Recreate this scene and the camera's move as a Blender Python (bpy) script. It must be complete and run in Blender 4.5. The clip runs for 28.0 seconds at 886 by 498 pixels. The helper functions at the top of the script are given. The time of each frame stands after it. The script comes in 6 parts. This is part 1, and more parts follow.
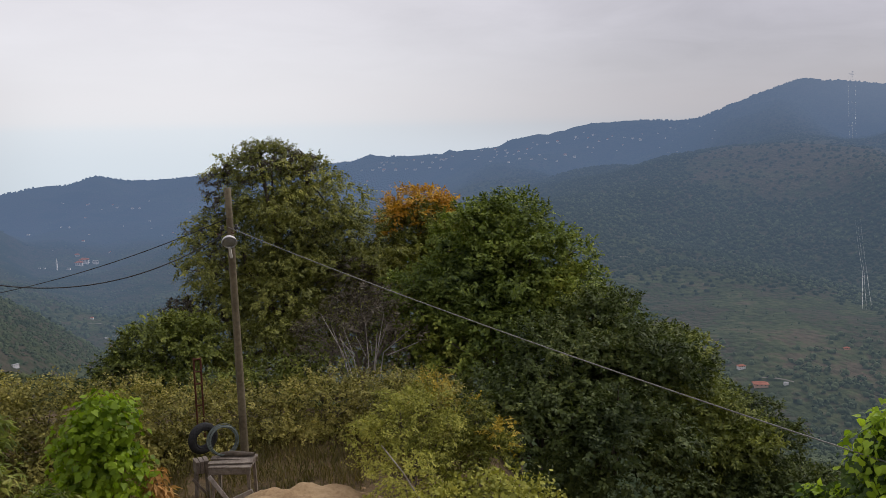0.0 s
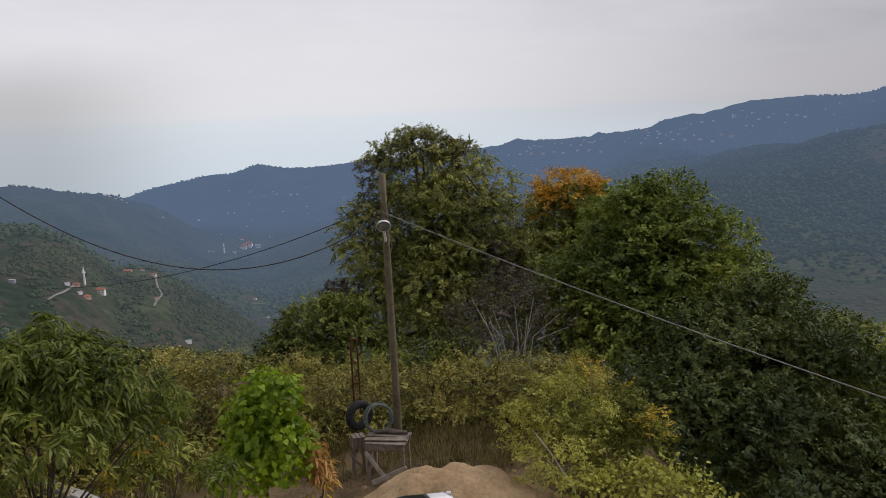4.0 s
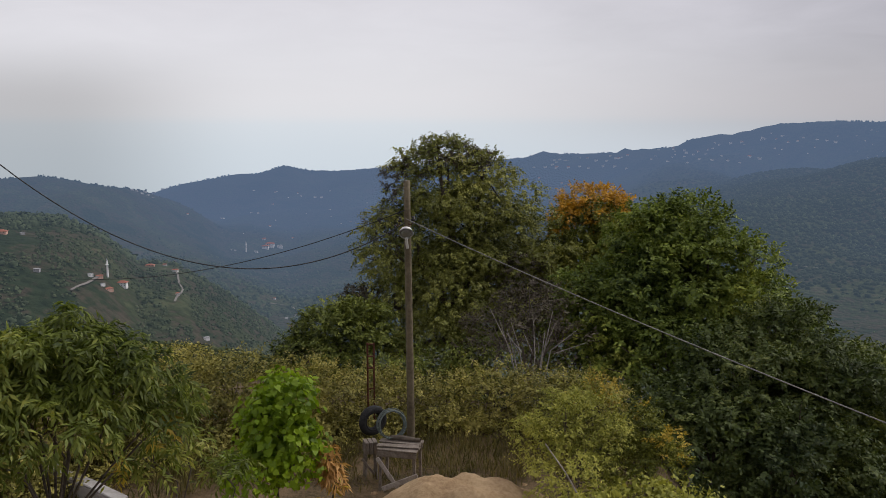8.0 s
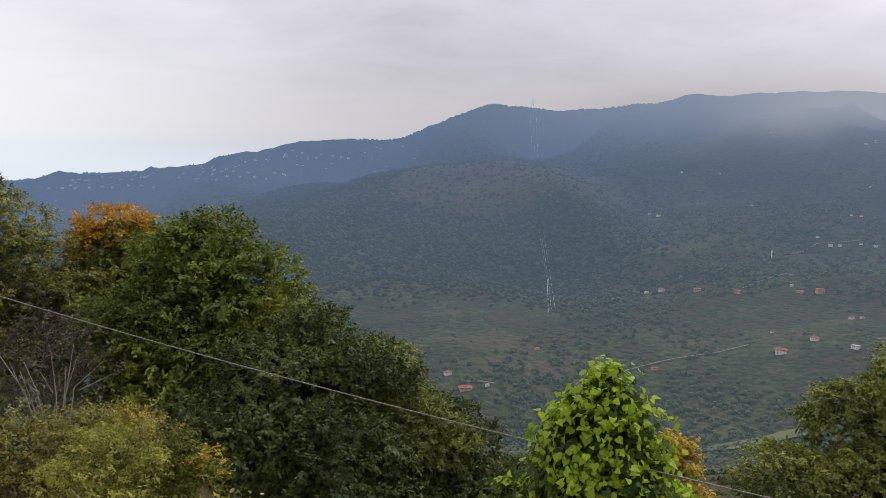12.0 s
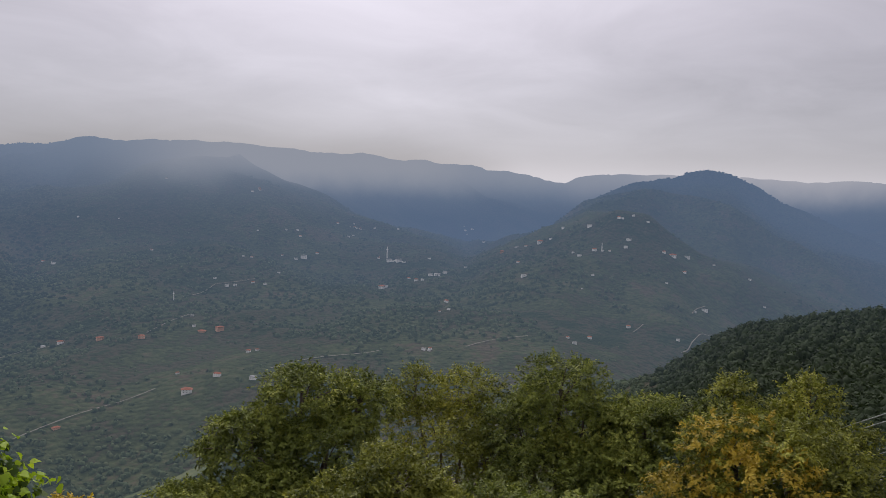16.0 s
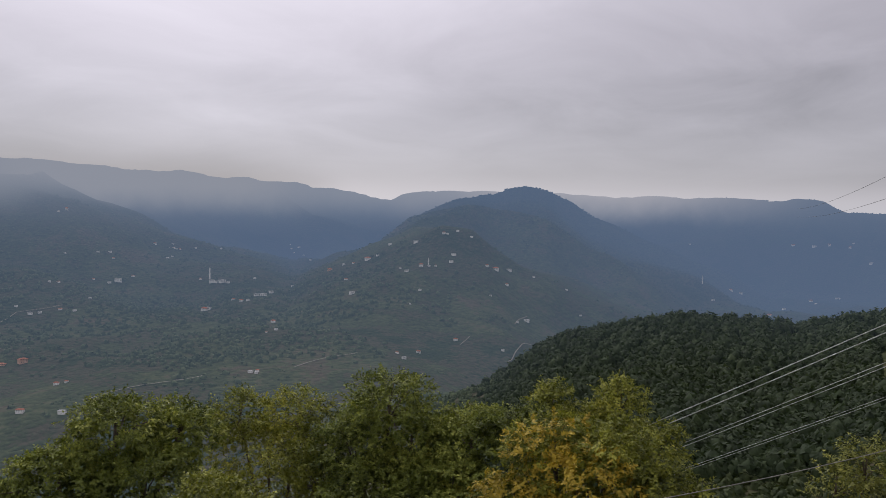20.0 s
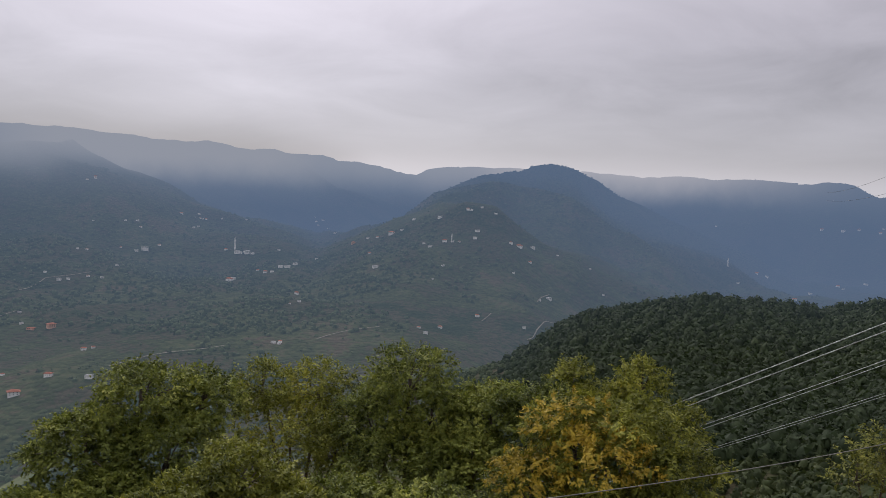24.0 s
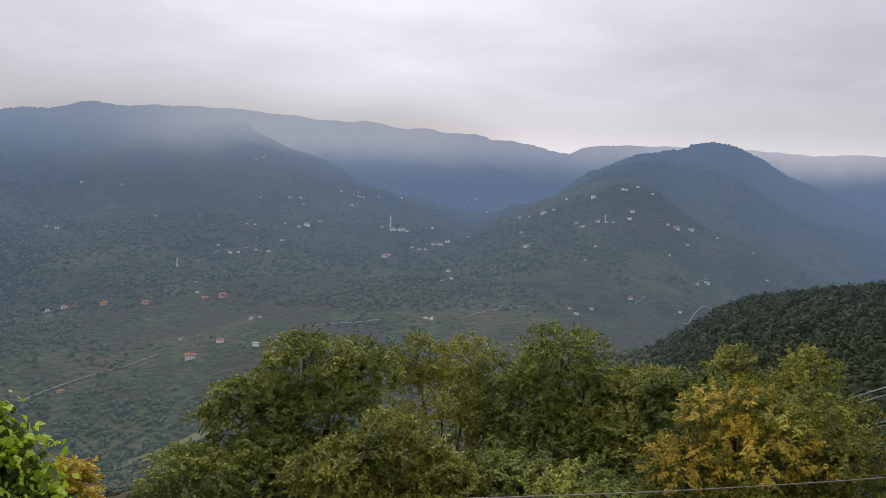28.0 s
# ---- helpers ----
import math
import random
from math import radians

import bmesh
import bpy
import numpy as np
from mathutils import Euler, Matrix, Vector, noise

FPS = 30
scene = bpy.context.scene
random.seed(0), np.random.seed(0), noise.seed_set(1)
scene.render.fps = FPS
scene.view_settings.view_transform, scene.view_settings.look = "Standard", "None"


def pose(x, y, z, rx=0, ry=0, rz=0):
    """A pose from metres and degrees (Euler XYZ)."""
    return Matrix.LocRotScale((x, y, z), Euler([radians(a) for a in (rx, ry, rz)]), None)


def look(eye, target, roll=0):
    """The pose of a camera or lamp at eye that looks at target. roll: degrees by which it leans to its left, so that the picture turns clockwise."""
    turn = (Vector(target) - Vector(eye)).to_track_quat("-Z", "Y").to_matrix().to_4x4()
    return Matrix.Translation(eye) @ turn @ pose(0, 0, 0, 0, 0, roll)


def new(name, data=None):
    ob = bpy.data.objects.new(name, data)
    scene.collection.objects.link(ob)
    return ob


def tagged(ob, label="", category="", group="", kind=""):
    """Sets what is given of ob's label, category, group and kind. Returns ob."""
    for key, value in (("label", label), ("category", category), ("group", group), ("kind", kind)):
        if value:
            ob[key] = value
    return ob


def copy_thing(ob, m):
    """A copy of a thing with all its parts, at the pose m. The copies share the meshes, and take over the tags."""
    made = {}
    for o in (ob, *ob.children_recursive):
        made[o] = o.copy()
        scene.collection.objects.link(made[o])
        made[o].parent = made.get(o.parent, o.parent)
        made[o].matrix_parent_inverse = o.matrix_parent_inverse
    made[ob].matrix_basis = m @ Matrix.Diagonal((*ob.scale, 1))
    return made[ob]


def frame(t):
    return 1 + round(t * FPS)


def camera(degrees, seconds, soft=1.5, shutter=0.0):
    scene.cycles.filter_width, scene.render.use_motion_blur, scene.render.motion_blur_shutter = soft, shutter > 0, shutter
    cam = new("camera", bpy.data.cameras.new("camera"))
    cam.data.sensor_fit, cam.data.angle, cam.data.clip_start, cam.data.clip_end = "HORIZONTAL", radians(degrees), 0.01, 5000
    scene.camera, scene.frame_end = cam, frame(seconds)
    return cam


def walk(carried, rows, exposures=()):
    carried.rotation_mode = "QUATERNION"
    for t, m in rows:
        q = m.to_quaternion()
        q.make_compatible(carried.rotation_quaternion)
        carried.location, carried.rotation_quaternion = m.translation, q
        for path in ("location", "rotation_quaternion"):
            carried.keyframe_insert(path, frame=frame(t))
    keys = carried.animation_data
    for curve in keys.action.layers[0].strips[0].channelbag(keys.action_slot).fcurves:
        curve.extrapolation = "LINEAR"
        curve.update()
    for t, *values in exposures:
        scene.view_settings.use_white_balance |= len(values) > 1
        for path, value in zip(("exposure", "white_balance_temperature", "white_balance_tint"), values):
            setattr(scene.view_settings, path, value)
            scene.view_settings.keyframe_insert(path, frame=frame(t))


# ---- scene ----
cam = camera(56.72, 28.0, soft=0.6)
EYE, ARM = 6.5, 0.35
# seconds, then the turn about x, y and z in degrees; the eye swings on an arm round the one who holds it
ROWS = [
    (0, 81.39, 0.88, -0.13), (0.5, 81.31, 0.79, 0.21), (1, 81.33, 0.67, 0.24),
    (1.5, 81.47, 0.56, 0.43), (2, 81.5, 0.4, 0.93), (2.5, 81.32, 0.33, 2.36),
    (3, 81.13, 1.06, 7.62), (3.5, 80.73, 2.32, 9.86), (4, 80.58, 2.42, 10),
    (4.5, 80.54, 2.83, 10.73), (6.5, 80.81, 2.38, 10.85), (7, 80.86, 2.03, 10.94),
    (7.5, 81.08, 0.7, 11.15), (8, 81.24, -0.02, 11.86), (8.5, 81.46, 0.04, 11.51),
    (9, 82.4, 0.01, 11.17), (9.5, 82.67, -0.33, 12.18), (10, 82.62, -0.57, 16.5),
    (10.2, 82.58, -0.65, 17.18), (10.5, 82.58, -0.65, 16.23), (11, 82.98, -2.07, 4.38),
    (11.5, 82.69, -1.06, -10.13), (12, 82.51, -0.23, -20.06), (12.5, 81.78, 0.71, -28.26),
    (13, 80.78, -1.35, -34.56), (13.5, 81.06, -2.27, -39.91), (15.5, 84.36, -1.45, -56.02),
    (16, 86.3, -1.67, -60.17), (16.5, 87.7, -1.95, -62.22), (17, 88.18, -1.97, -65.43),
    (17.5, 88.7, -1.78, -68.11), (18, 89.02, -1.68, -72.24), (18.5, 89.11, -1.17, -76.3),
    (19, 88.4, -0.79, -75.37), (19.5, 87.87, -0.99, -73.48), (20, 87.76, -0.99, -72.22),
    (20.5, 87.98, -1.01, -72.2), (21, 88.12, -1.04, -72.03), (21.5, 88.25, -1.35, -71.79),
    (23.5, 86.52, -1.93, -70.92), (24, 86.03, -2.23, -70.5), (24.5, 85.92, -2.29, -69.44),
    (25, 85.93, -2.38, -69.02), (25.5, 85.51, -2.22, -63.94), (26, 85.37, -2.44, -62.69),
    (26.5, 85.23, -2.48, -62.6), (27, 84.53, -2.35, -62.56), (27.5, 84.11, -2.31, -62.5),
    (28, 84.16, -2.33, -59.9),
]
walk(cam, [(t, pose(-ARM * math.sin(radians(rz)), ARM * math.cos(radians(rz)), EYE, rx, ry, rz)) for t, rx, ry, rz in ROWS],
     exposures=[(0, 0.12), (1.2, 0.12), (2, 0.06), (4, 0.03), (9, 0.0), (10.5, 0.02), (11, -0.06), (11.5, 0.1), (12.5, 0.46), (13.5, 0.46), (15.5, 0.25), (16.5, -0.14), (18, -0.2), (19, -0.08), (21.5, -0.02), (25, 0.08), (26, 0.12), (27, 0.28), (28, 0.34)])

# ---- world, sun, haze ----
TAU = 2 * math.pi


def math_node(tree, op, a, b=None, c=None, clamp=False):
    n = tree.nodes.new("ShaderNodeMath")
    n.operation, n.use_clamp = op, clamp
    for i, v in enumerate((a, b, c)):
        if v is None:
            continue
        if isinstance(v, (int, float)):
            n.inputs[i].default_value = v
        else:
            tree.links.new(v, n.inputs[i])
    return n.outputs[0]


def ramp(tree, fac, stops):
    n = tree.nodes.new("ShaderNodeValToRGB")
    el = n.color_ramp.elements
    while len(el) < len(stops):
        el.new(0.5)
    for e, (p, c) in zip(el, stops):
        e.position, e.color = p, (*c, 1)
    tree.links.new(fac, n.inputs[0])
    return n.outputs[0]


def mix_rgb(tree, fac, a, b, blend="MIX"):
    n = tree.nodes.new("ShaderNodeMix")
    n.data_type, n.blend_type = "RGBA", blend
    for i, v in ((0, fac), (6, a), (7, b)):
        if isinstance(v, tuple):
            n.inputs[i].default_value = (*v, 1)
        elif isinstance(v, (int, float)):
            n.inputs[i].default_value = v
        else:
            tree.links.new(v, n.inputs[i])
    return n.outputs[2]


def noise_node(tree, vec, scale, detail=4, rough=0.55, dist=0.0):
    n = tree.nodes.new("ShaderNodeTexNoise")
    n.inputs["Scale"].default_value, n.inputs["Detail"].default_value = scale, detail
    n.inputs["Roughness"].default_value, n.inputs["Distortion"].default_value = rough, dist
    if vec is not None:
        tree.links.new(vec, n.inputs["Vector"])
    return n.outputs["Fac"]


def smooth_step(tree, value, lo, hi):
    n = tree.nodes.new("ShaderNodeMapRange")
    n.interpolation_type = "SMOOTHSTEP"
    n.inputs[1].default_value, n.inputs[2].default_value = lo, hi
    tree.links.new(value, n.inputs[0])
    return n.outputs[0]


def build_sky():
    world = bpy.data.worlds.new("overcast")
    world.use_nodes = True
    scene.world = world
    t = world.node_tree
    t.nodes.clear()
    out, bg = t.nodes.new("ShaderNodeOutputWorld"), t.nodes.new("ShaderNodeBackground")
    t.links.new(bg.outputs[0], out.inputs[0])
    coord = t.nodes.new("ShaderNodeTexCoord").outputs["Generated"]
    sep = t.nodes.new("ShaderNodeSeparateXYZ")
    t.links.new(coord, sep.inputs[0])
    x, y, z = sep.outputs
    # cloud sheet seen from below: the direction is carried on to a level ceiling
    lift = math_node(t, "ADD", math_node(t, "MAXIMUM", z, 0.0), 0.16)
    comb = t.nodes.new("ShaderNodeCombineXYZ")
    t.links.new(math_node(t, "DIVIDE", x, lift), comb.inputs[0])
    t.links.new(math_node(t, "DIVIDE", y, lift), comb.inputs[1])
    big = noise_node(t, comb.outputs[0], 0.35, 3, 0.5, 0.4)
    fine = noise_node(t, comb.outputs[0], 1.5, 6, 0.58, 0.5)
    # height above the horizon sets the mean, the clouds ride on it
    level = ramp(t, math_node(t, "ADD", z, 0.1), SKY_STOPS)
    # the sheet is thicker inland (towards +x) and thinner over the sea; the sun stands behind it
    inland = smooth_step(t, math_node(t, "SUBTRACT", x, math_node(t, "MULTIPLY", y, 0.45)), -0.75, 0.05)
    cloud = math_node(t, "ADD", math_node(t, "MULTIPLY", big, 0.62), math_node(t, "MULTIPLY", fine, 0.38))
    gain = math_node(t, "ADD", math_node(t, "MULTIPLY", math_node(t, "SUBTRACT", cloud, 0.5), math_node(t, "MULTIPLY", smooth_step(t, z, 0.0, 0.16), math_node(t, "MULTIPLY", math_node(t, "ADD", inland, 0.6), SKY_CONTRAST / 1.6))), 1.03)
    tint = ramp(t, inland, [(0.0, SEA_SIDE), (1.0, LAND_SIDE)])
    # a bright slit stays open under the cloud only far inland
    shut = math_node(t, "ADD", z, math_node(t, "MULTIPLY", smooth_step(t, y, 0.40, 0.56), 0.05))
    band = math_node(t, "MULTIPLY", smooth_step(t, shut, 0.012, 0.055), smooth_step(t, z, 0.26, 0.08))
    gain = math_node(t, "SUBTRACT", gain, math_node(t, "MULTIPLY", math_node(t, "MULTIPLY", band, inland), 0.27))
    # the cloud base lies dark on the inland ridges
    base = math_node(t, "MULTIPLY", smooth_step(t, z, 0.10, 0.02), math_node(t, "MULTIPLY", smooth_step(t, y, 0.40, 0.56), smooth_step(t, y, 0.92, 0.80)))
    gain = math_node(t, "SUBTRACT", gain, math_node(t, "MULTIPLY", base, 0.33))
    # a heavier bank hangs high over the head of the valley
    bank = math_node(t, "MULTIPLY", smooth_step(t, z, 0.02, 0.12), smooth_step(t, y, 0.48, 0.0))
    gain = math_node(t, "SUBTRACT", gain, math_node(t, "MULTIPLY", bank, 0.13))
    dot = t.nodes.new("ShaderNodeVectorMath")
    dot.operation = "DOT_PRODUCT"
    a, e = radians(SUN_AZ), radians(SUN_UP)
    dot.inputs[1].default_value = (math.sin(a) * math.cos(e), math.cos(a) * math.cos(e), math.sin(e))
    t.links.new(coord, dot.inputs[0])
    glow = math_node(t, "POWER", math_node(t, "MAXIMUM", dot.outputs["Value"], 0.0), 8.0)
    gain = math_node(t, "ADD", gain, math_node(t, "MULTIPLY", glow, 1.8))
    col = mix_rgb(t, 1.0, mix_rgb(t, 1.0, level, tint, "MULTIPLY"), gain, "MULTIPLY")
    sky = t.nodes.new("ShaderNodeTexSky")
    sky.sky_type, sky.sun_disc = "NISHITA", False
    sky.sun_elevation, sky.sun_rotation = radians(SUN_UP), radians(SUN_AZ)
    col = mix_rgb(t, 0.008, col, sky.outputs[0])
    t.links.new(col, bg.inputs[0])
    bg.inputs[1].default_value = 1.0
    sun = new("sun", bpy.data.lights.new("sun", "SUN"))
    sun.data.energy, sun.data.angle, sun.data.color = SUN_POWER, radians(40), (1.0, 0.96, 0.9)
    a, e = radians(SUN_AZ), radians(SUN_UP)
    sun.matrix_world = look(Vector((math.sin(a) * math.cos(e), math.cos(a) * math.cos(e), math.sin(e))) * 100, (0, 0, 0))


SUN_UP, SUN_AZ, SUN_POWER, SKY_CONTRAST = 42.0, 57.0, 1.35, 1.5
SEA_SIDE, LAND_SIDE = (1.07, 1.07, 1.06), (0.75, 0.735, 0.77)
# the ramp runs from 6 degrees under the horizon to the zenith
SKY_STOPS = [(0.0, (0.53, 0.60, 0.67)), (0.07, (0.565, 0.62, 0.685)), (0.097, (0.595, 0.638, 0.697)), (0.108, (0.64, 0.648, 0.69)), (0.13, (0.65, 0.645, 0.688)), (0.30, (0.62, 0.595, 0.64)), (0.6, (0.64, 0.615, 0.66)), (1.0, (0.8, 0.78, 0.82))]
build_sky()
# emission colours for the haze, mist and cloud painted on the land
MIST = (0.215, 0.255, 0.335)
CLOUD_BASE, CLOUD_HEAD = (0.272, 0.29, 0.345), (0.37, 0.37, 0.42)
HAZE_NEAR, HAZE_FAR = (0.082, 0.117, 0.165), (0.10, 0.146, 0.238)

# ---- materials ----


def base_material(name, rough=0.8, metal=0.0):
    m = bpy.data.materials.new(name)
    m.use_nodes = True
    t = m.node_tree
    bsdf = t.nodes["Principled BSDF"]
    bsdf.inputs["Roughness"].default_value, bsdf.inputs["Metallic"].default_value = rough, metal
    bsdf.inputs["Specular IOR Level"].default_value = 0.3
    return m, t, bsdf, t.nodes["Material Output"]


def bump(t, bsdf, height, strength, dist):
    n = t.nodes.new("ShaderNodeBump")
    n.inputs["Strength"].default_value, n.inputs["Distance"].default_value = strength, dist
    t.links.new(height, n.inputs["Height"])
    t.links.new(n.outputs[0], bsdf.inputs["Normal"])


def world_place(t):
    return t.nodes.new("ShaderNodeNewGeometry").outputs["Position"]


def plain(name, c1, c2, scale, rough=0.8, metal=0.0, relief=0.3, fine=6.0, c3=None):
    """Two colours mixed by noise at two scales, with fine relief."""
    m, t, b, _ = base_material(name, rough, metal)
    co = t.nodes.new("ShaderNodeTexCoord").outputs["Object"]
    n1, n2 = noise_node(t, co, scale, 5), noise_node(t, co, scale * fine, 4)
    mixed = math_node(t, "ADD", math_node(t, "MULTIPLY", n1, 0.6), math_node(t, "MULTIPLY", n2, 0.4))
    stops = [(0.36, c1), (0.62, c2)] if c3 is None else [(0.34, c1), (0.5, c2), (0.66, c3)]
    t.links.new(ramp(t, mixed, stops), b.inputs["Base Color"])
    if relief:
        bump(t, b, n2, relief, 0.02)
    return m


def leaf_material(name, stops, trans=0.2, rough=0.6, patch=0.5):
    """Leaves: colour differs from leaf to leaf and from bough to bough; light passes through."""
    m, t, b, out = base_material(name, rough)
    geo = t.nodes.new("ShaderNodeNewGeometry")
    n = noise_node(t, geo.outputs["Position"], patch, 3)
    n2 = noise_node(t, geo.outputs["Position"], patch * 5, 2)
    f = math_node(t, "ADD", math_node(t, "MULTIPLY", geo.outputs["Random Per Island"], 0.3), math_node(t, "ADD", math_node(t, "MULTIPLY", math_node(t, "SUBTRACT", n, 0.34), 1.0), math_node(t, "MULTIPLY", math_node(t, "SUBTRACT", n2, 0.3), 0.5)))
    col = ramp(t, f, stops)
    t.links.new(col, b.inputs["Base Color"])
    b.inputs["Specular IOR Level"].default_value = 0.2
    tr = t.nodes.new("ShaderNodeBsdfTranslucent")
    t.links.new(mix_rgb(t, 1.0, col, (1.25, 1.3, 0.7), "MULTIPLY"), tr.inputs[0])
    mx = t.nodes.new("ShaderNodeMixShader")
    mx.inputs[0].default_value = trans
    t.links.new(b.outputs[0], mx.inputs[1])
    t.links.new(tr.outputs[0], mx.inputs[2])
    t.links.new(mx.outputs[0], out.inputs[0])
    return m


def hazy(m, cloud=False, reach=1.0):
    """Haze of distance painted as emission that grows with range from the origin, reach thins it; cloud: high ridges
    inland also fade into painted mist and cloud base.
    """
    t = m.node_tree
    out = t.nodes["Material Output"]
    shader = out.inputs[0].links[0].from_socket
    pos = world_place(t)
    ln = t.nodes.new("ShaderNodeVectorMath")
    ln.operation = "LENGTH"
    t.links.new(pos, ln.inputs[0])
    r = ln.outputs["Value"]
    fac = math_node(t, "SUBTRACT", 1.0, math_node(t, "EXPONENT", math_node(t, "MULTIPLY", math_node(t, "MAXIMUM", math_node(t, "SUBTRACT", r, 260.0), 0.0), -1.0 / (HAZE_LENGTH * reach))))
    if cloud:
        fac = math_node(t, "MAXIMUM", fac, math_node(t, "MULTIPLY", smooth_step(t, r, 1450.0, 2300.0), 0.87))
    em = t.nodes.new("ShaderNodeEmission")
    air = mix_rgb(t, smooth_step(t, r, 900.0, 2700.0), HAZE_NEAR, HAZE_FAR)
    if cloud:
        # mist painted as paler emission on the high ground inland
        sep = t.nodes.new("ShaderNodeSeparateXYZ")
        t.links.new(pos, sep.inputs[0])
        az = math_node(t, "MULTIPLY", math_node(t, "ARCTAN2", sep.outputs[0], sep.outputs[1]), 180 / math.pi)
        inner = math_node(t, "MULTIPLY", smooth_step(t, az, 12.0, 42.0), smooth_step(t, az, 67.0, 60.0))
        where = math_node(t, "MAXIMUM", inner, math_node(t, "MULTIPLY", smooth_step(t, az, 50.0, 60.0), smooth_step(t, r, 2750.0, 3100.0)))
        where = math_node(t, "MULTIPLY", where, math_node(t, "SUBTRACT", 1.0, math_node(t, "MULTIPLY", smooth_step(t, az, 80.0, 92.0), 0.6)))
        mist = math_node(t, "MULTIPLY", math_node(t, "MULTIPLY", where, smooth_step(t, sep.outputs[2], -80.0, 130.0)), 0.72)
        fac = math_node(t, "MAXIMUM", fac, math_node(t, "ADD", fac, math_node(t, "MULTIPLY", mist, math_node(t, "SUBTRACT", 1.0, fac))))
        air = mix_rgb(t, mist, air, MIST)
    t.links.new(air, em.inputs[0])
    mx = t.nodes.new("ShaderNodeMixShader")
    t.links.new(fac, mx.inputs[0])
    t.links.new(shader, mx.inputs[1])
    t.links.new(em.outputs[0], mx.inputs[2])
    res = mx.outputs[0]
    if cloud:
        # cloud base painted as emission over the highest inland ridges
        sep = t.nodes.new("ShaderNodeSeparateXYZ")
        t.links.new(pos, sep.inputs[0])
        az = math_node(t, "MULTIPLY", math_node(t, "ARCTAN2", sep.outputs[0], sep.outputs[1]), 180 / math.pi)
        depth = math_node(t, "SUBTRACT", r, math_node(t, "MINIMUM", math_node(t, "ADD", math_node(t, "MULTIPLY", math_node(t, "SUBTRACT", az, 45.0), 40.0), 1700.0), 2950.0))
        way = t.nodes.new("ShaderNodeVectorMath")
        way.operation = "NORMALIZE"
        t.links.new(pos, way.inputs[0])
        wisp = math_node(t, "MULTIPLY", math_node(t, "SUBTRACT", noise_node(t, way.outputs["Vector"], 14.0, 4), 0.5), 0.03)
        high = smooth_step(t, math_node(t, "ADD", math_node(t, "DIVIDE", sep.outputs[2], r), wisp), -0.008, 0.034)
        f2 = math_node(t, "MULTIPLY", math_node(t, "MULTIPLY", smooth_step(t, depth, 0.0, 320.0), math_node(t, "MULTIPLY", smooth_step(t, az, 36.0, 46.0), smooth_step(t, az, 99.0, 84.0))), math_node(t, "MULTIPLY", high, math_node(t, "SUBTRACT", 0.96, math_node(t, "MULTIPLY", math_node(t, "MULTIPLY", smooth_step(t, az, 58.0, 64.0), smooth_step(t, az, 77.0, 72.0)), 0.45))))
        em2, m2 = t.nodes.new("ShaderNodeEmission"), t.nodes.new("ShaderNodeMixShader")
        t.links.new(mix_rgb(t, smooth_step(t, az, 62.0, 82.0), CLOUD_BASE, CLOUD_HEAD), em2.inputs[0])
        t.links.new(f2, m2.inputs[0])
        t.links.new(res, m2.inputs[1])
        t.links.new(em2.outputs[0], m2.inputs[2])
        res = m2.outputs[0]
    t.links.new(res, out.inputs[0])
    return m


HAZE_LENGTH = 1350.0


def hill_material():
    """Hazel groves and rough pasture: bush by bush, patch by patch."""
    m, t, b, _ = base_material("wooded_hills", 0.95)
    b.inputs["Specular IOR Level"].default_value = 0.05
    pos = world_place(t)
    a, c, d = noise_node(t, pos, 0.0045, 4, 0.55), noise_node(t, pos, 0.02, 5, 0.6), noise_node(t, pos, 0.16, 4, 0.6)
    vor = t.nodes.new("ShaderNodeTexVoronoi")
    vor.inputs["Scale"].default_value = 0.13
    t.links.new(pos, vor.inputs["Vector"])
    f = math_node(t, "ADD", math_node(t, "ADD", math_node(t, "MULTIPLY", a, 0.55), math_node(t, "MULTIPLY", c, 0.35)), math_node(t, "MULTIPLY", d, 0.14))
    col = ramp(t, f, [(0.40, (0.024, 0.036, 0.017)), (0.46, (0.036, 0.05, 0.022)), (0.505, (0.085, 0.068, 0.045)), (0.54, (0.05, 0.06, 0.027)), (0.585, (0.082, 0.095, 0.042)), (0.64, (0.115, 0.088, 0.058))])
    # old bracken browns the shoulder of the big hill
    far = t.nodes.new("ShaderNodeVectorMath")
    far.operation = "DISTANCE"
    t.links.new(pos, far.inputs[0])
    far.inputs[1].default_value = (690.0, 1500.0, -60.0)
    patch = smooth_step(t, math_node(t, "ADD", far.outputs["Value"], math_node(t, "MULTIPLY", math_node(t, "SUBTRACT", c, 0.5), 700.0)), 330.0, 120.0)
    col = mix_rgb(t, math_node(t, "MULTIPLY", patch, 0.75), col, (0.13, 0.092, 0.06))
    bush = smooth_step(t, vor.outputs["Distance"], 0.8, 0.15)
    col = mix_rgb(t, math_node(t, "MULTIPLY", bush, 0.35), col, (0.036, 0.05, 0.022))
    t.links.new(col, b.inputs["Base Color"])
    bump(t, b, math_node(t, "ADD", math_node(t, "MULTIPLY", bush, 0.8), d), 0.6, 4.0)
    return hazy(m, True)


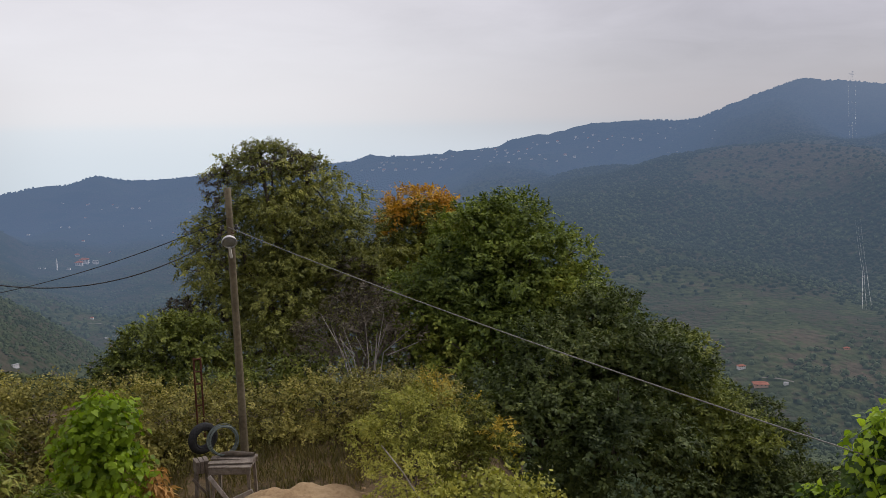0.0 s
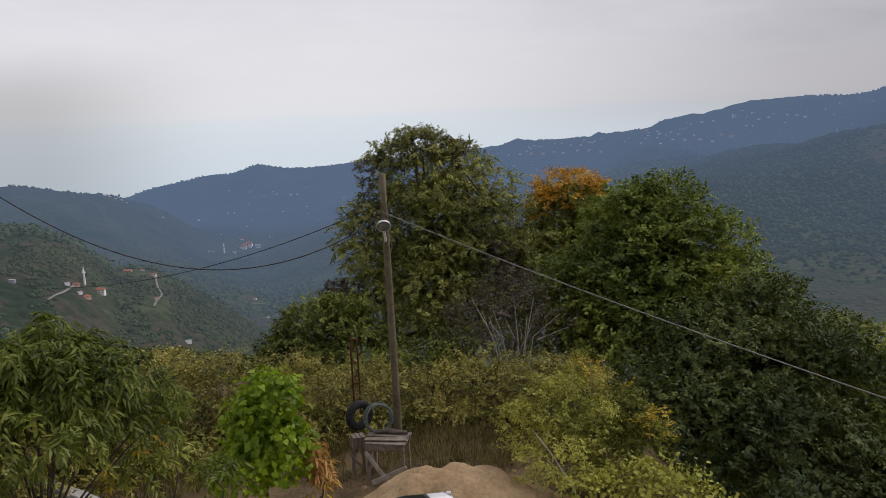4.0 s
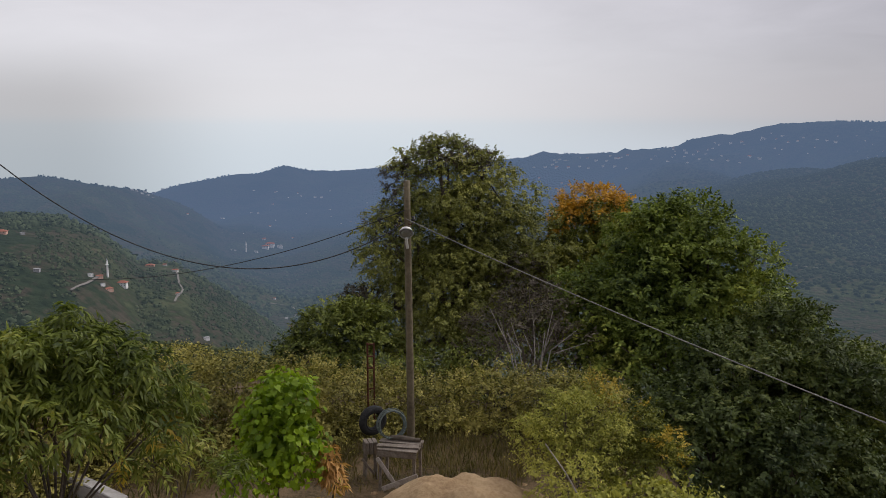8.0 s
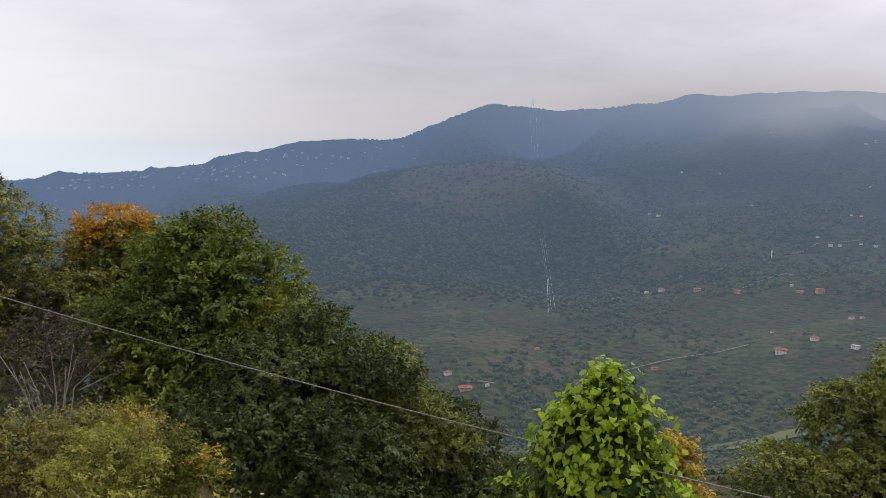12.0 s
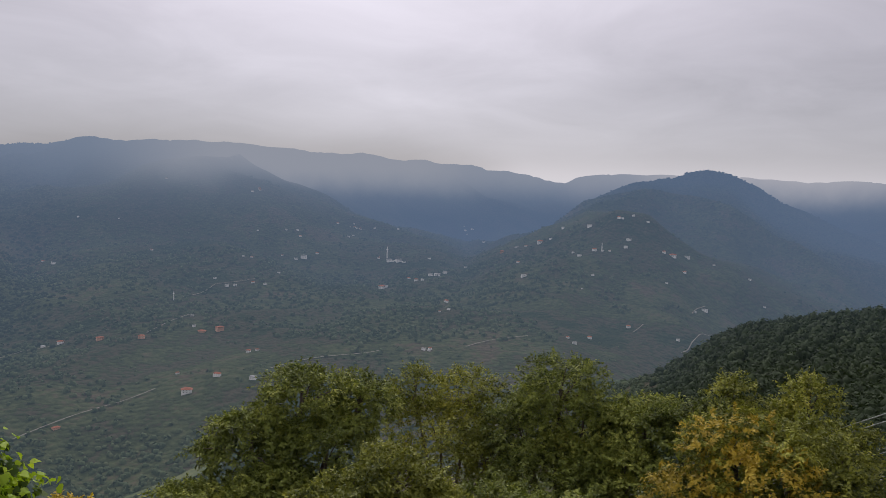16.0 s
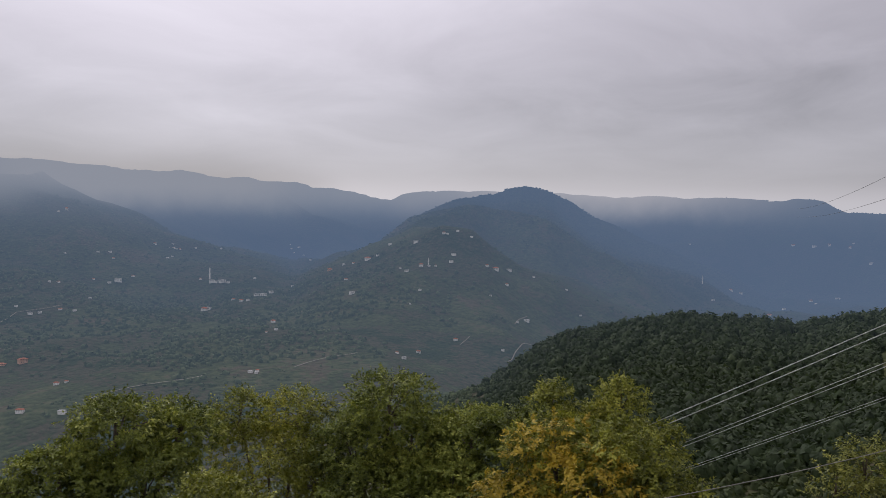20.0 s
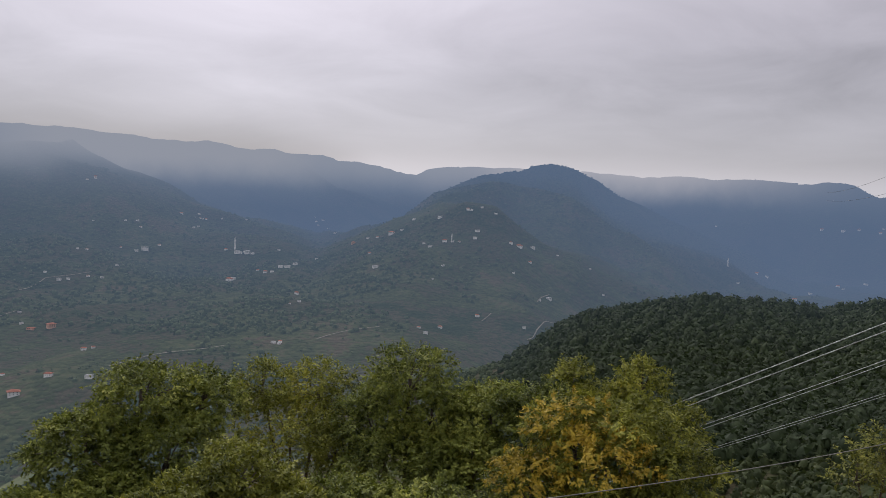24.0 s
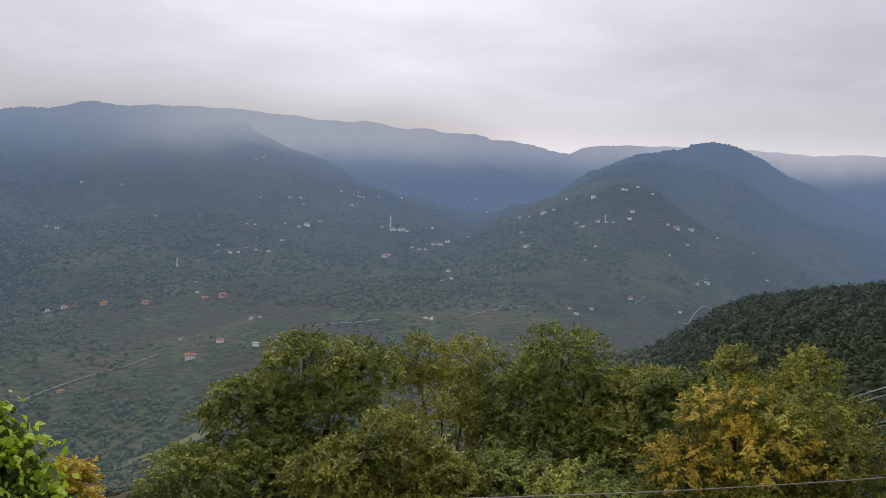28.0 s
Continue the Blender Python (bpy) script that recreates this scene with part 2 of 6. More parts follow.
def soil_material():
    m, t, b, _ = base_material("hillside_soil", 0.95)
    pos = world_place(t)
    a, c, d = noise_node(t, pos, 0.25, 4), noise_node(t, pos, 2.2, 5, 0.6), noise_node(t, pos, 14.0, 4, 0.65)
    f = math_node(t, "ADD", math_node(t, "ADD", math_node(t, "MULTIPLY", a, 0.4), math_node(t, "MULTIPLY", c, 0.35)), math_node(t, "MULTIPLY", d, 0.25))
    t.links.new(ramp(t, f, [(0.36, (0.03, 0.034, 0.012)), (0.46, (0.075, 0.055, 0.026)), (0.56, (0.17, 0.115, 0.06)), (0.66, (0.06, 0.06, 0.02))]), b.inputs["Base Color"])
    bump(t, b, d, 0.8, 0.05)
    return m


MAT = dict(
    hills=hill_material(),
    soil=soil_material(),
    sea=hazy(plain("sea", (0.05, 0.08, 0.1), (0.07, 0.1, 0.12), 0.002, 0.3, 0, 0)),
    bark=plain("bark", (0.05, 0.04, 0.03), (0.16, 0.13, 0.1), 3.0, 0.9, 0, 0.8),
    pale_bark=plain("pale_bark", (0.24, 0.21, 0.18), (0.44, 0.40, 0.36), 4.0, 0.9, 0, 0.5),
    pole=plain("weathered_pole", (0.0793, 0.063, 0.0393), (0.187, 0.154, 0.0952), 1.6, 0.9, 0, 0.6, 9.0),
    concrete=plain("concrete", (0.30, 0.27, 0.24), (0.46, 0.43, 0.39), 2.0, 0.92, 0, 0.4),
    pale_concrete=plain("pale_concrete", (0.26, 0.245, 0.22), (0.42, 0.4, 0.37), 3.0, 0.92, 0, 0.4),
    old_wood=plain("old_grey_wood", (0.101, 0.0792, 0.0616), (0.238, 0.202, 0.164), 5.0, 0.9, 0, 0.5, 7.0),
    tan_wood=plain("tan_wood", (0.15, 0.11, 0.06), (0.28, 0.22, 0.13), 4.0, 0.9, 0, 0.5, 7.0),
    tyre=plain("tyre_rubber", (0.012, 0.012, 0.012), (0.03, 0.03, 0.03), 8.0, 0.8, 0, 0.5),
    hose=plain("grey_hose", (0.075, 0.095, 0.085), (0.13, 0.155, 0.14), 9.0, 0.55, 0, 0.1),
    rust=plain("rusty_steel", (0.06, 0.025, 0.016), (0.16, 0.062, 0.036), 10.0, 0.85, 0.3, 0.5),
    earth=plain("bare_earth", (0.255, 0.165, 0.085), (0.449, 0.32, 0.178), 1.5, 0.95, 0, 0.9, 9.0),
    lamp=plain("lamp_casing", (0.6, 0.59, 0.56), (0.78, 0.77, 0.74), 9.0, 0.45, 0.2, 0.1),
    lens=plain("lamp_lens", (0.2, 0.2, 0.19), (0.3, 0.3, 0.28), 9.0, 0.4, 0, 0),
    cable=plain("black_cable", (0.02, 0.02, 0.02), (0.05, 0.05, 0.05), 9.0, 0.6, 0, 0),
    bare_cable=plain("grey_cable", (0.15, 0.145, 0.135), (0.25, 0.24, 0.22), 9.0, 0.5, 0.3, 0),
    conductor=plain("bare_conductor", (0.30, 0.31, 0.31), (0.45, 0.46, 0.46), 9.0, 0.4, 0.6, 0),
    insulator=plain("insulator", (0.015, 0.015, 0.015), (0.04, 0.035, 0.03), 20.0, 0.3, 0, 0),
    car_paint=plain("white_car_paint", (0.74, 0.74, 0.75), (0.82, 0.82, 0.83), 1.2, 0.25, 0.0, 0),
    car_glass=plain("tinted_car_glass", (0.012, 0.014, 0.016), (0.03, 0.033, 0.035), 2.0, 0.08, 0.0, 0),
    car_trim=plain("black_car_trim", (0.02, 0.02, 0.02), (0.05, 0.05, 0.05), 9.0, 0.6, 0.0, 0.1),
    chrome=plain("wheel_alloy", (0.45, 0.45, 0.46), (0.6, 0.6, 0.61), 9.0, 0.3, 0.9, 0),
    red_lens=plain("red_lens", (0.35, 0.02, 0.02), (0.5, 0.04, 0.03), 9.0, 0.25, 0.0, 0),
    clear_lens=plain("clear_lens", (0.55, 0.56, 0.58), (0.7, 0.71, 0.72), 9.0, 0.15, 0.3, 0),
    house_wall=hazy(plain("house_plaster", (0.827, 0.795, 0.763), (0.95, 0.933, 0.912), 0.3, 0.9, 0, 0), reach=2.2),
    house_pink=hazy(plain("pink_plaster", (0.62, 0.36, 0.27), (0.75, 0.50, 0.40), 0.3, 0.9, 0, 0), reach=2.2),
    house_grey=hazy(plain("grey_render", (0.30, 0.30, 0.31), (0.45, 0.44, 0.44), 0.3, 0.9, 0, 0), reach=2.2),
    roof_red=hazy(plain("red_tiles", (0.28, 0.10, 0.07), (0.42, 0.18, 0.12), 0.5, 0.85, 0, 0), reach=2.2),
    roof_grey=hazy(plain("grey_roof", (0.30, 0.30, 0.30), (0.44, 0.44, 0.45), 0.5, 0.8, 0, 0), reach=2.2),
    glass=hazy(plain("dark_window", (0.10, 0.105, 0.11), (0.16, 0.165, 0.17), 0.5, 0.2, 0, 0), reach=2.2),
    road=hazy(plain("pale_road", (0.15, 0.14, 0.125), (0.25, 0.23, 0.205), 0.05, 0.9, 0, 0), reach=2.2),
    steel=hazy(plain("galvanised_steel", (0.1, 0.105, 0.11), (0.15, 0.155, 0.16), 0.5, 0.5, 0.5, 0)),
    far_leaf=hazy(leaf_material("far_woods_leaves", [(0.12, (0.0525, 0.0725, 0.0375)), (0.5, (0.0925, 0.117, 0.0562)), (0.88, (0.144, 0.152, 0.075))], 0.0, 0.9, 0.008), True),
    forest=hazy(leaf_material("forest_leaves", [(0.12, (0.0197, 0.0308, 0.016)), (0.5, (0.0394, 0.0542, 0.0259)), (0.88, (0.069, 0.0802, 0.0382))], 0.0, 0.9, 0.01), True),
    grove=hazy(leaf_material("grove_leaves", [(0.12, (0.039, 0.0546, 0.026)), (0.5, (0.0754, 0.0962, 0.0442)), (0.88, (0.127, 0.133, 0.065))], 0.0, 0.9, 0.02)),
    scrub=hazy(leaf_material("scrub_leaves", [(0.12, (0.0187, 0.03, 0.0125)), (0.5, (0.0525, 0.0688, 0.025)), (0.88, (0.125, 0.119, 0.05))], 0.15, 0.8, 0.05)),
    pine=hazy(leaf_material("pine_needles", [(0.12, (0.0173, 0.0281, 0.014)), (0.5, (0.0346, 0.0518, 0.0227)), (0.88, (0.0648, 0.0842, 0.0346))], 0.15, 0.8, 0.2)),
    olive=leaf_material("olive_green_leaves", [(0.12, (0.0342, 0.0488, 0.0122)), (0.5, (0.185, 0.215, 0.0407)), (0.88, (0.541, 0.528, 0.116))]),
    birch=leaf_material("dark_olive_leaves", [(0.12, (0.0499, 0.0607, 0.0179)), (0.5, (0.234, 0.242, 0.0552)), (0.88, (0.569, 0.524, 0.131))]),
    deep=leaf_material("deep_green_leaves", [(0.12, (0.0312, 0.0531, 0.0125)), (0.5, (0.178, 0.228, 0.0387)), (0.88, (0.51, 0.519, 0.0911))]),
    # darker green: shade of the low trees put into the leaf colour
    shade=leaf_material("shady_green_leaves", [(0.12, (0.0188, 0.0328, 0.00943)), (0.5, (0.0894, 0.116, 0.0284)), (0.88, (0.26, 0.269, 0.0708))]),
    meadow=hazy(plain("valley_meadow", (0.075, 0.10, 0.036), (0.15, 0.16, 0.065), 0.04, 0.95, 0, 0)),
    yellowish=leaf_material("yellow_green_leaves", [(0.12, (0.0456, 0.059, 0.0134)), (0.5, (0.228, 0.239, 0.0375)), (0.88, (0.577, 0.523, 0.0871))]),
    autumn=leaf_material("orange_leaves", [(0.12, (0.36, 0.2, 0.025)), (0.5, (0.6, 0.33, 0.03)), (0.88, (0.72, 0.47, 0.05))]),
    gold=leaf_material("golden_leaves", [(0.15, (0.242, 0.187, 0.0275)), (0.5, (0.462, 0.341, 0.044)), (0.85, (0.605, 0.44, 0.066))]),
    brown=leaf_material("browning_leaves", [(0.12, (0.07, 0.0728, 0.0196)), (0.5, (0.315, 0.28, 0.07)), (0.88, (0.644, 0.546, 0.168))]),
    willow=leaf_material("willow_leaves", [(0.12, (0.12, 0.138, 0.0276)), (0.5, (0.359, 0.356, 0.0644)), (0.88, (0.622, 0.575, 0.129))]),
    grey_leaf=leaf_material("withered_leaves", [(0.12, (0.0375, 0.0315, 0.0225)), (0.5, (0.105, 0.087, 0.063)), (0.88, (0.24, 0.203, 0.143))]),
    bean=leaf_material("bean_leaves", [(0.12, (0.0756, 0.13, 0.0077)), (0.5, (0.27, 0.38, 0.022)), (0.88, (0.475, 0.54, 0.0413))], 0.4, 0.45),
    vine=leaf_material("vine_leaves", [(0.12, (0.0242, 0.0483, 0.0124)), (0.5, (0.0759, 0.124, 0.0248)), (0.88, (0.166, 0.207, 0.0414))], 0.4, 0.45),
    lime=leaf_material("lime_vine_leaves", [(0.12, (0.174, 0.276, 0.0221)), (0.5, (0.362, 0.482, 0.0376)), (0.88, (0.608, 0.662, 0.0662))], 0.4, 0.45),
    peach=leaf_material("peach_leaves", [(0.12, (0.0391, 0.058, 0.0138)), (0.5, (0.178, 0.214, 0.0386)), (0.88, (0.551, 0.511, 0.124))], 0.35, 0.4),
    straw=leaf_material("dry_straw", [(0.12, (0.3, 0.16, 0.05)), (0.5, (0.5, 0.27, 0.085)), (0.88, (0.62, 0.42, 0.18))]),
    weed=leaf_material("rank_weeds", [(0.12, (0.0539, 0.056, 0.0168)), (0.5, (0.154, 0.126, 0.042)), (0.88, (0.339, 0.252, 0.105))], 0.2, 0.7, 1.2),
    dry_grass=leaf_material("dry_grass", [(0.15, (0.0753, 0.0753, 0.0181)), (0.5, (0.166, 0.134, 0.0422)), (0.85, (0.257, 0.209, 0.0723))]),
)

# ---- the land: one sheet round the eye, given by its crests and valleys ----
rng = np.random.default_rng(7)


def hash_noise(x, y, seed):
    """Smooth value noise in the plane, 0 to 1, for arrays."""
    def corner(i, j):
        h = np.sin(i * 127.1 + j * 311.7 + seed * 74.7) * 43758.5453
        return h - np.floor(h)
    i, j = np.floor(x), np.floor(y)
    u, v = x - i, y - j
    u, v = u * u * (3 - 2 * u), v * v * (3 - 2 * v)
    return (corner(i, j) * (1 - u) + corner(i + 1, j) * u) * (1 - v) + (corner(i, j + 1) * (1 - u) + corner(i + 1, j + 1) * u) * v


def fbm(x, y, size, seed, octaves=5, gain=0.5):
    total, amp, norm = 0.0, 1.0, 0.0
    for k in range(octaves):
        s = 2 ** k / size
        total = total + amp * hash_noise(x * s + 17.3 * k, y * s - 9.1 * k, seed + k)
        norm, amp = norm + amp, amp * gain
    return total / norm * 2 - 1


# each table: bearing, then distance and height in degrees over the eye
NEAR_CREST = [(-70, 800, -5), (-45, 800, -5.0), (-40, 800, -5.6), (-37, 800, -5.8), (-34.8, 780, -6.9), (-32.5, 760, -9.0), (-30, 740, -9.4), (-27, 720, -11.4), (-22.5, 680, -15), (-12, 600, -18), (8, 570, -19.5), (37, 560, -20.5), (45, 570, -18.4), (60, 590, -17.5),
              (69, 560, -16.0), (72.8, 400, -12.7), (75.6, 380, -11.8), (79, 380, -9.2), (81, 380, -8.2), (88.5, 390, -6.6), (96, 400, -6.7), (105, 400, -4.5), (125, 400, -1)]
BACK_VALLEY = [(-70, 1200, -12), (-38, 1200, -11), (-30, 1100, -12), (-27, 1000, -13), (-22.5, 900, -14.5), (-12, 800, -16), (8, 760, -15), (23, 720, -15), (37, 730, -14.5), (45, 760, -13), (69, 790, -12.5), (78, 900, -13), (94, 900, -12), (105, 900, -10), (125, 900, -6)]
MID_SLOPE = [(-70, 1600, -8), (-35, 1600, -7.2), (-30, 1600, -8.5), (-22.5, 1500, -11.5), (-12, 1400, -11), (8, 1150, -9.2), (18, 1150, -9.7), (28, 1080, -10.6), (37, 1050, -9.3), (45, 1050, -8.5), (55, 1100, -8.2), (69, 1150, -7.5), (78, 1300, -7.5), (88, 1500, -9), (105, 1600, -8), (125, 1600, -5)]
MID_CREST = [(-70, 2000, -4.5), (-45, 2000, -4.1), (-43.5, 2000, -3.8), (-41, 2000, -3.6), (-38, 2000, -3.4), (-35, 2000, -3.9), (-32.8, 2050, -4.2), (-30.5, 2100, -4.9), (-28.5, 2100, -5.9), (-27, 2100, -7), (-22.5, 2100, -8), (-12, 2100, -7), (-3, 2000, -6), (8, 1700, -4.2), (14, 1700, -2.7), (18, 1700, -2.0), (23, 1700, -1.4), (27.5, 1650, -1.7), (30, 1600, -3.0), (33, 1600, -4.8), (37, 1600, -4), (45, 1600, -3.5), (52, 1450, -6.2), (56, 1400, -6.5), (59, 1450, -5.6), (62, 1600, -4.9), (64.2, 1700, -3.8), (67, 1850, -2.6), (68.2, 1950, -1.3), (69.7, 2100, -0.3), (71.4, 2200, 0.5), (73.8, 2300, 1.3), (76, 2350, 1.75), (76.7, 2400, 2.12), (77.7, 2400, 2.26), (79.6, 2400, 1.98), (81.1, 2450, 1.07), (82.4, 2450, 0.15), (83.9, 2450, -0.3), (86, 2450, -1.3), (91.3, 2500, -3.4), (94, 2500, -5), (105, 2400, -5), (125, 2400, -3)]
FAR_VALLEY = [(-70, 2500, -9), (-35, 2500, -8), (-30, 2500, -7.5), (-27, 2450, -7.2), (-22.5, 2600, -5.8), (-12, 2600, -5), (-3, 2600, -4), (8, 2200, -2.7), (14, 2100, -2.2), (18, 2050, -1.7), (23, 2050, -1.5), (29, 2000, -2.3), (34, 1950, 0.2), (40, 1950, 2.0), (48, 2000, 1.9), (52, 2080, 0.3), (57, 2200, -2.0), (62, 2350, -4.0), (69, 2400, -4), (78, 3000, -2), (94, 2800, -5.2), (105, 2800, -4), (125, 2800, -2)]
SKYLINE = [(-70, 3200, -5.6), (-33, 3300, -5.0), (-30.3, 3300, -4.2), (-27, 3300, -3.6), (-24.6, 3300, -3.4), (-22.7, 3300, -2.85), (-20.7, 3300, -3.3), (-12, 3400, -3.0), (-3.7, 3400, -2.2), (3, 3300, -1.55), (7.5, 3100, -1.0), (10, 3000, -0.25), (13.6, 2800, -0.05), (17.2, 2700, 0.2), (19.3, 2650, 1.1), (21.8, 2600, 2.1), (23.4, 2600, 2.55),
           (25, 2600, 2.3), (27.8, 2600, 1.95), (29.7, 2600, 2.35), (34.4, 2600, 2.4), (36.9, 2600, 3.15), (39, 2600, 2.75), (50, 2700, 2.9), (56, 3300, 2.5), (62.2, 3500, 2.2), (63.2, 3600, 1.87), (64.4, 3650, 1.95), (65.8, 3700, 1.75), (67.8, 3850, 1.33), (68.6, 3900, 1.3), (69.3, 3900, 1.55), (71.4, 3900, 1.78), (84, 3900, 1.6), (95.5, 3500, 1.45), (97.1, 3400, 1.2), (98.3, 3350, 0.55), (101.9, 3300, 0.5), (103.3, 3300, 0.8), (105, 3300, 0.2), (125, 3300, 1)]
SPUR = [(64.34, -3.62), (67.02, -2.83), (70.32, -1.74), (72.08, -1.09), (74.25, -1.26), (76.04, -2.74), (77.64, -3.7), (79.62, -4.33), (81.99, -5.57), (84.34, -6.67)]
SEA_LEVEL = -390.0


def table(rows, az):
    a, d, e = (np.array(c, float) for c in zip(*rows))
    dist, el = np.interp(az, a, d), np.interp(az, a, e)
    return dist, EYE + dist * np.tan(np.radians(el))


def near_ground(az, r):
    """Height of the slope that falls away from the yard, good to about 130 m."""
    flat = np.interp(az, (-180, -60, -20, 2, 12, 30, 60, 95, 110, 180), (22, 22, 21, 17, 10, 6, 5, 6, 8, 22))
    steep = np.interp(az, (-180, -60, -20, 0, 15, 40, 70, 95, 108, 180), (-0.1, 0.30, 0.34, 0.42, 0.52, 0.5, 0.42, 0.34, 0.2, -0.1))
    return -np.maximum(r - flat, 0) * steep + 0.02 * (r > flat)


def land(x, y):
    x, y = np.asarray(x, float), np.asarray(y, float)
    az, r = np.degrees(np.arctan2(x, y)), np.hypot(x, y)
    knots = [(np.full_like(r, 0.01), near_ground(az, 0.01)), (np.full_like(r, 130.0), near_ground(az, 130.0))]
    knots += [table(t, az) for t in (NEAR_CREST, BACK_VALLEY, MID_SLOPE, MID_CREST, FAR_VALLEY, SKYLINE)]
    sr, sz = knots[-1]
    knots += [(sr + 500, np.where(az < 30, sz - 150, sz - 60)), (sr + 900, np.where(az < 30, np.minimum(sz - 250, SEA_LEVEL - 40), sz - 100)), (np.full_like(r, 9000.0), np.full_like(r, -480.0))]
    z = np.where(r < 130, near_ground(az, r), 0.0)
    for (r0, z0), (r1, z1) in zip(knots[1:], knots[2:]):
        u = np.clip((r - r0) / np.maximum(r1 - r0, 1), 0, 1)
        s = 0.45 * u + 0.55 * u * u * (3 - 2 * u)
        z = np.where((r >= r0) & (r < r1), z0 + (z1 - z0) * s, z)
    # a dell lies before the hill with the mosque
    z = z - 62 * np.exp(-((r - 400) / 125) ** 2) * np.clip((-13 - az) / 6, 0, 1) * np.clip((az + 110) / 30, 0, 1)
    # the village spur that stands before the dark mountain
    spur = EYE + 1560 * np.tan(np.radians(np.interp(az, *zip(*SPUR))))
    edge = np.clip((az - 62) / 3, 0, 1) * np.clip((87 - az) / 3, 0, 1)
    here = np.where(r < 1560, np.exp(-((r - 1560) / 260) ** 2), np.exp(-((r - 1560) / 300) ** 2))
    z = z + edge * np.clip(spur - z, -30, 90) * here
    # behind the yard the hill goes on rising
    back = (np.abs(az) > 125)
    w = np.clip((np.abs(az) - 112) / 30, 0, 1)
    z = z * (1 - w) + w * np.minimum(0.12 * np.maximum(r - 30, 0), 160)
    far = np.clip((r - 150) / 500, 0, 1)
    for crest in (NEAR_CREST, MID_CREST, SKYLINE):
        cr = table(crest, az)[0]
        far = far * np.clip(0.12 + np.abs(r - cr) / (0.14 * cr), 0, 1)
    ridge = 1 - 2 * np.abs(fbm(x, y, 420, 3, 3))
    z = z + far * (r * 0.016 * fbm(x, y, 260, 11, 3) + r * 0.023 * (ridge - 0.5)) + np.clip((r - 25) / 60, 0, 1) * np.clip((220 - r) / 60, 0, 1) * 0.8 * fbm(x, y, 14, 5, 3) + np.clip((r - 6) / 8, 0, 1) * 0.10 * fbm(x, y, 2.2, 8, 3)
    # ripple: the far crests are notched by trees and outcrops
    ripple = np.clip((r - 1900) / 300, 0, 1) * np.clip((4300 - r) / 300, 0, 1)
    z = z + ripple * (9 * fbm(x, y, 130, 21, 3) + 4 * fbm(x, y, 45, 23, 3))
    return z


HILL_ROWS = 330
HILL_STEP = math.log(4900.0 / 40.0) / (HILL_ROWS - 1)


def ground_z(x, y):
    return float(land(np.array([x]), np.array([y]))[0])


def sheet_z(x, y):
    """Height of the hill sheet between its own corners."""
    az, r = np.degrees(np.arctan2(x, y)), np.hypot(x, y)
    i, j = np.floor((az + 52) / 0.36), np.floor(np.log(r / 40.0) / HILL_STEP)
    u, v = (az + 52) / 0.36 - i, (r - 40.0 * np.exp(j * HILL_STEP)) / (40.0 * np.exp(j * HILL_STEP) * (math.exp(HILL_STEP) - 1))
    total = 0.0
    for di, dj, w in ((0, 0, (1 - u) * (1 - v)), (1, 0, u * (1 - v)), (0, 1, (1 - u) * v), (1, 1, u * v)):
        a, q = np.radians((i + di) * 0.36 - 52), 40.0 * np.exp((j + dj) * HILL_STEP)
        total = total + w * land(q * np.sin(a), q * np.cos(a))
    return total


def at(az, el, r):
    """The point at a bearing and height in degrees, r metres off on the level."""
    a = radians(az)
    return Vector((r * math.sin(a), r * math.cos(a), EYE + r * math.tan(radians(el))))


def on_land(az, el, r0=420.0):
    """Where the line of sight first meets the land."""
    r = np.geomspace(400.0 if az < -14 else r0, 4800, 1200)
    a = radians(az)
    x, y = r * math.sin(a), r * math.cos(a)
    below = land(x, y) >= EYE + r * math.tan(radians(el))
    k = int(np.argmax(below)) if below.any() else len(r) - 1
    return Vector((x[k], y[k], ground_z(x[k], y[k])))


def mesh_np(name, verts, faces):
    """A mesh from arrays: verts n x 3, faces m x k, all with k corners."""
    me = bpy.data.meshes.new(name)
    n, (m, k) = len(verts), faces.shape
    me.vertices.add(n)
    me.vertices.foreach_set("co", np.ascontiguousarray(verts, np.float32).ravel())
    me.loops.add(m * k)
    me.loops.foreach_set("vertex_index", np.ascontiguousarray(faces, np.int32).ravel())
    me.polygons.add(m)
    me.polygons.foreach_set("loop_start", np.arange(0, m * k, k, dtype=np.int32))
    me.polygons.foreach_set("loop_total", np.full(m, k, np.int32))
    me.update(calc_edges=True)
    return me


def part(name, data, material, parent=None, label="", smooth=False):
    """Links a mesh, or a bmesh, as one object, under a thing or a part."""
    if isinstance(data, bmesh.types.BMesh):
        me = bpy.data.meshes.new(name)
        data.to_mesh(me)
        data.free()
        data = me
    if material is not None and not data.materials:
        data.materials.append(material)
    if smooth:
        data.polygons.foreach_set("use_smooth", np.ones(len(data.polygons), bool))
    ob = new(name, data)
    if parent is not None:
        ob.parent = parent
    if label:
        ob["label"] = label
    return ob


def grid_faces(rows, cols):
    i = np.arange((rows - 1) * (cols - 1))
    a = i // (cols - 1) * cols + i % (cols - 1)
    return np.stack([a, a + 1, a + cols + 1, a + cols], 1)


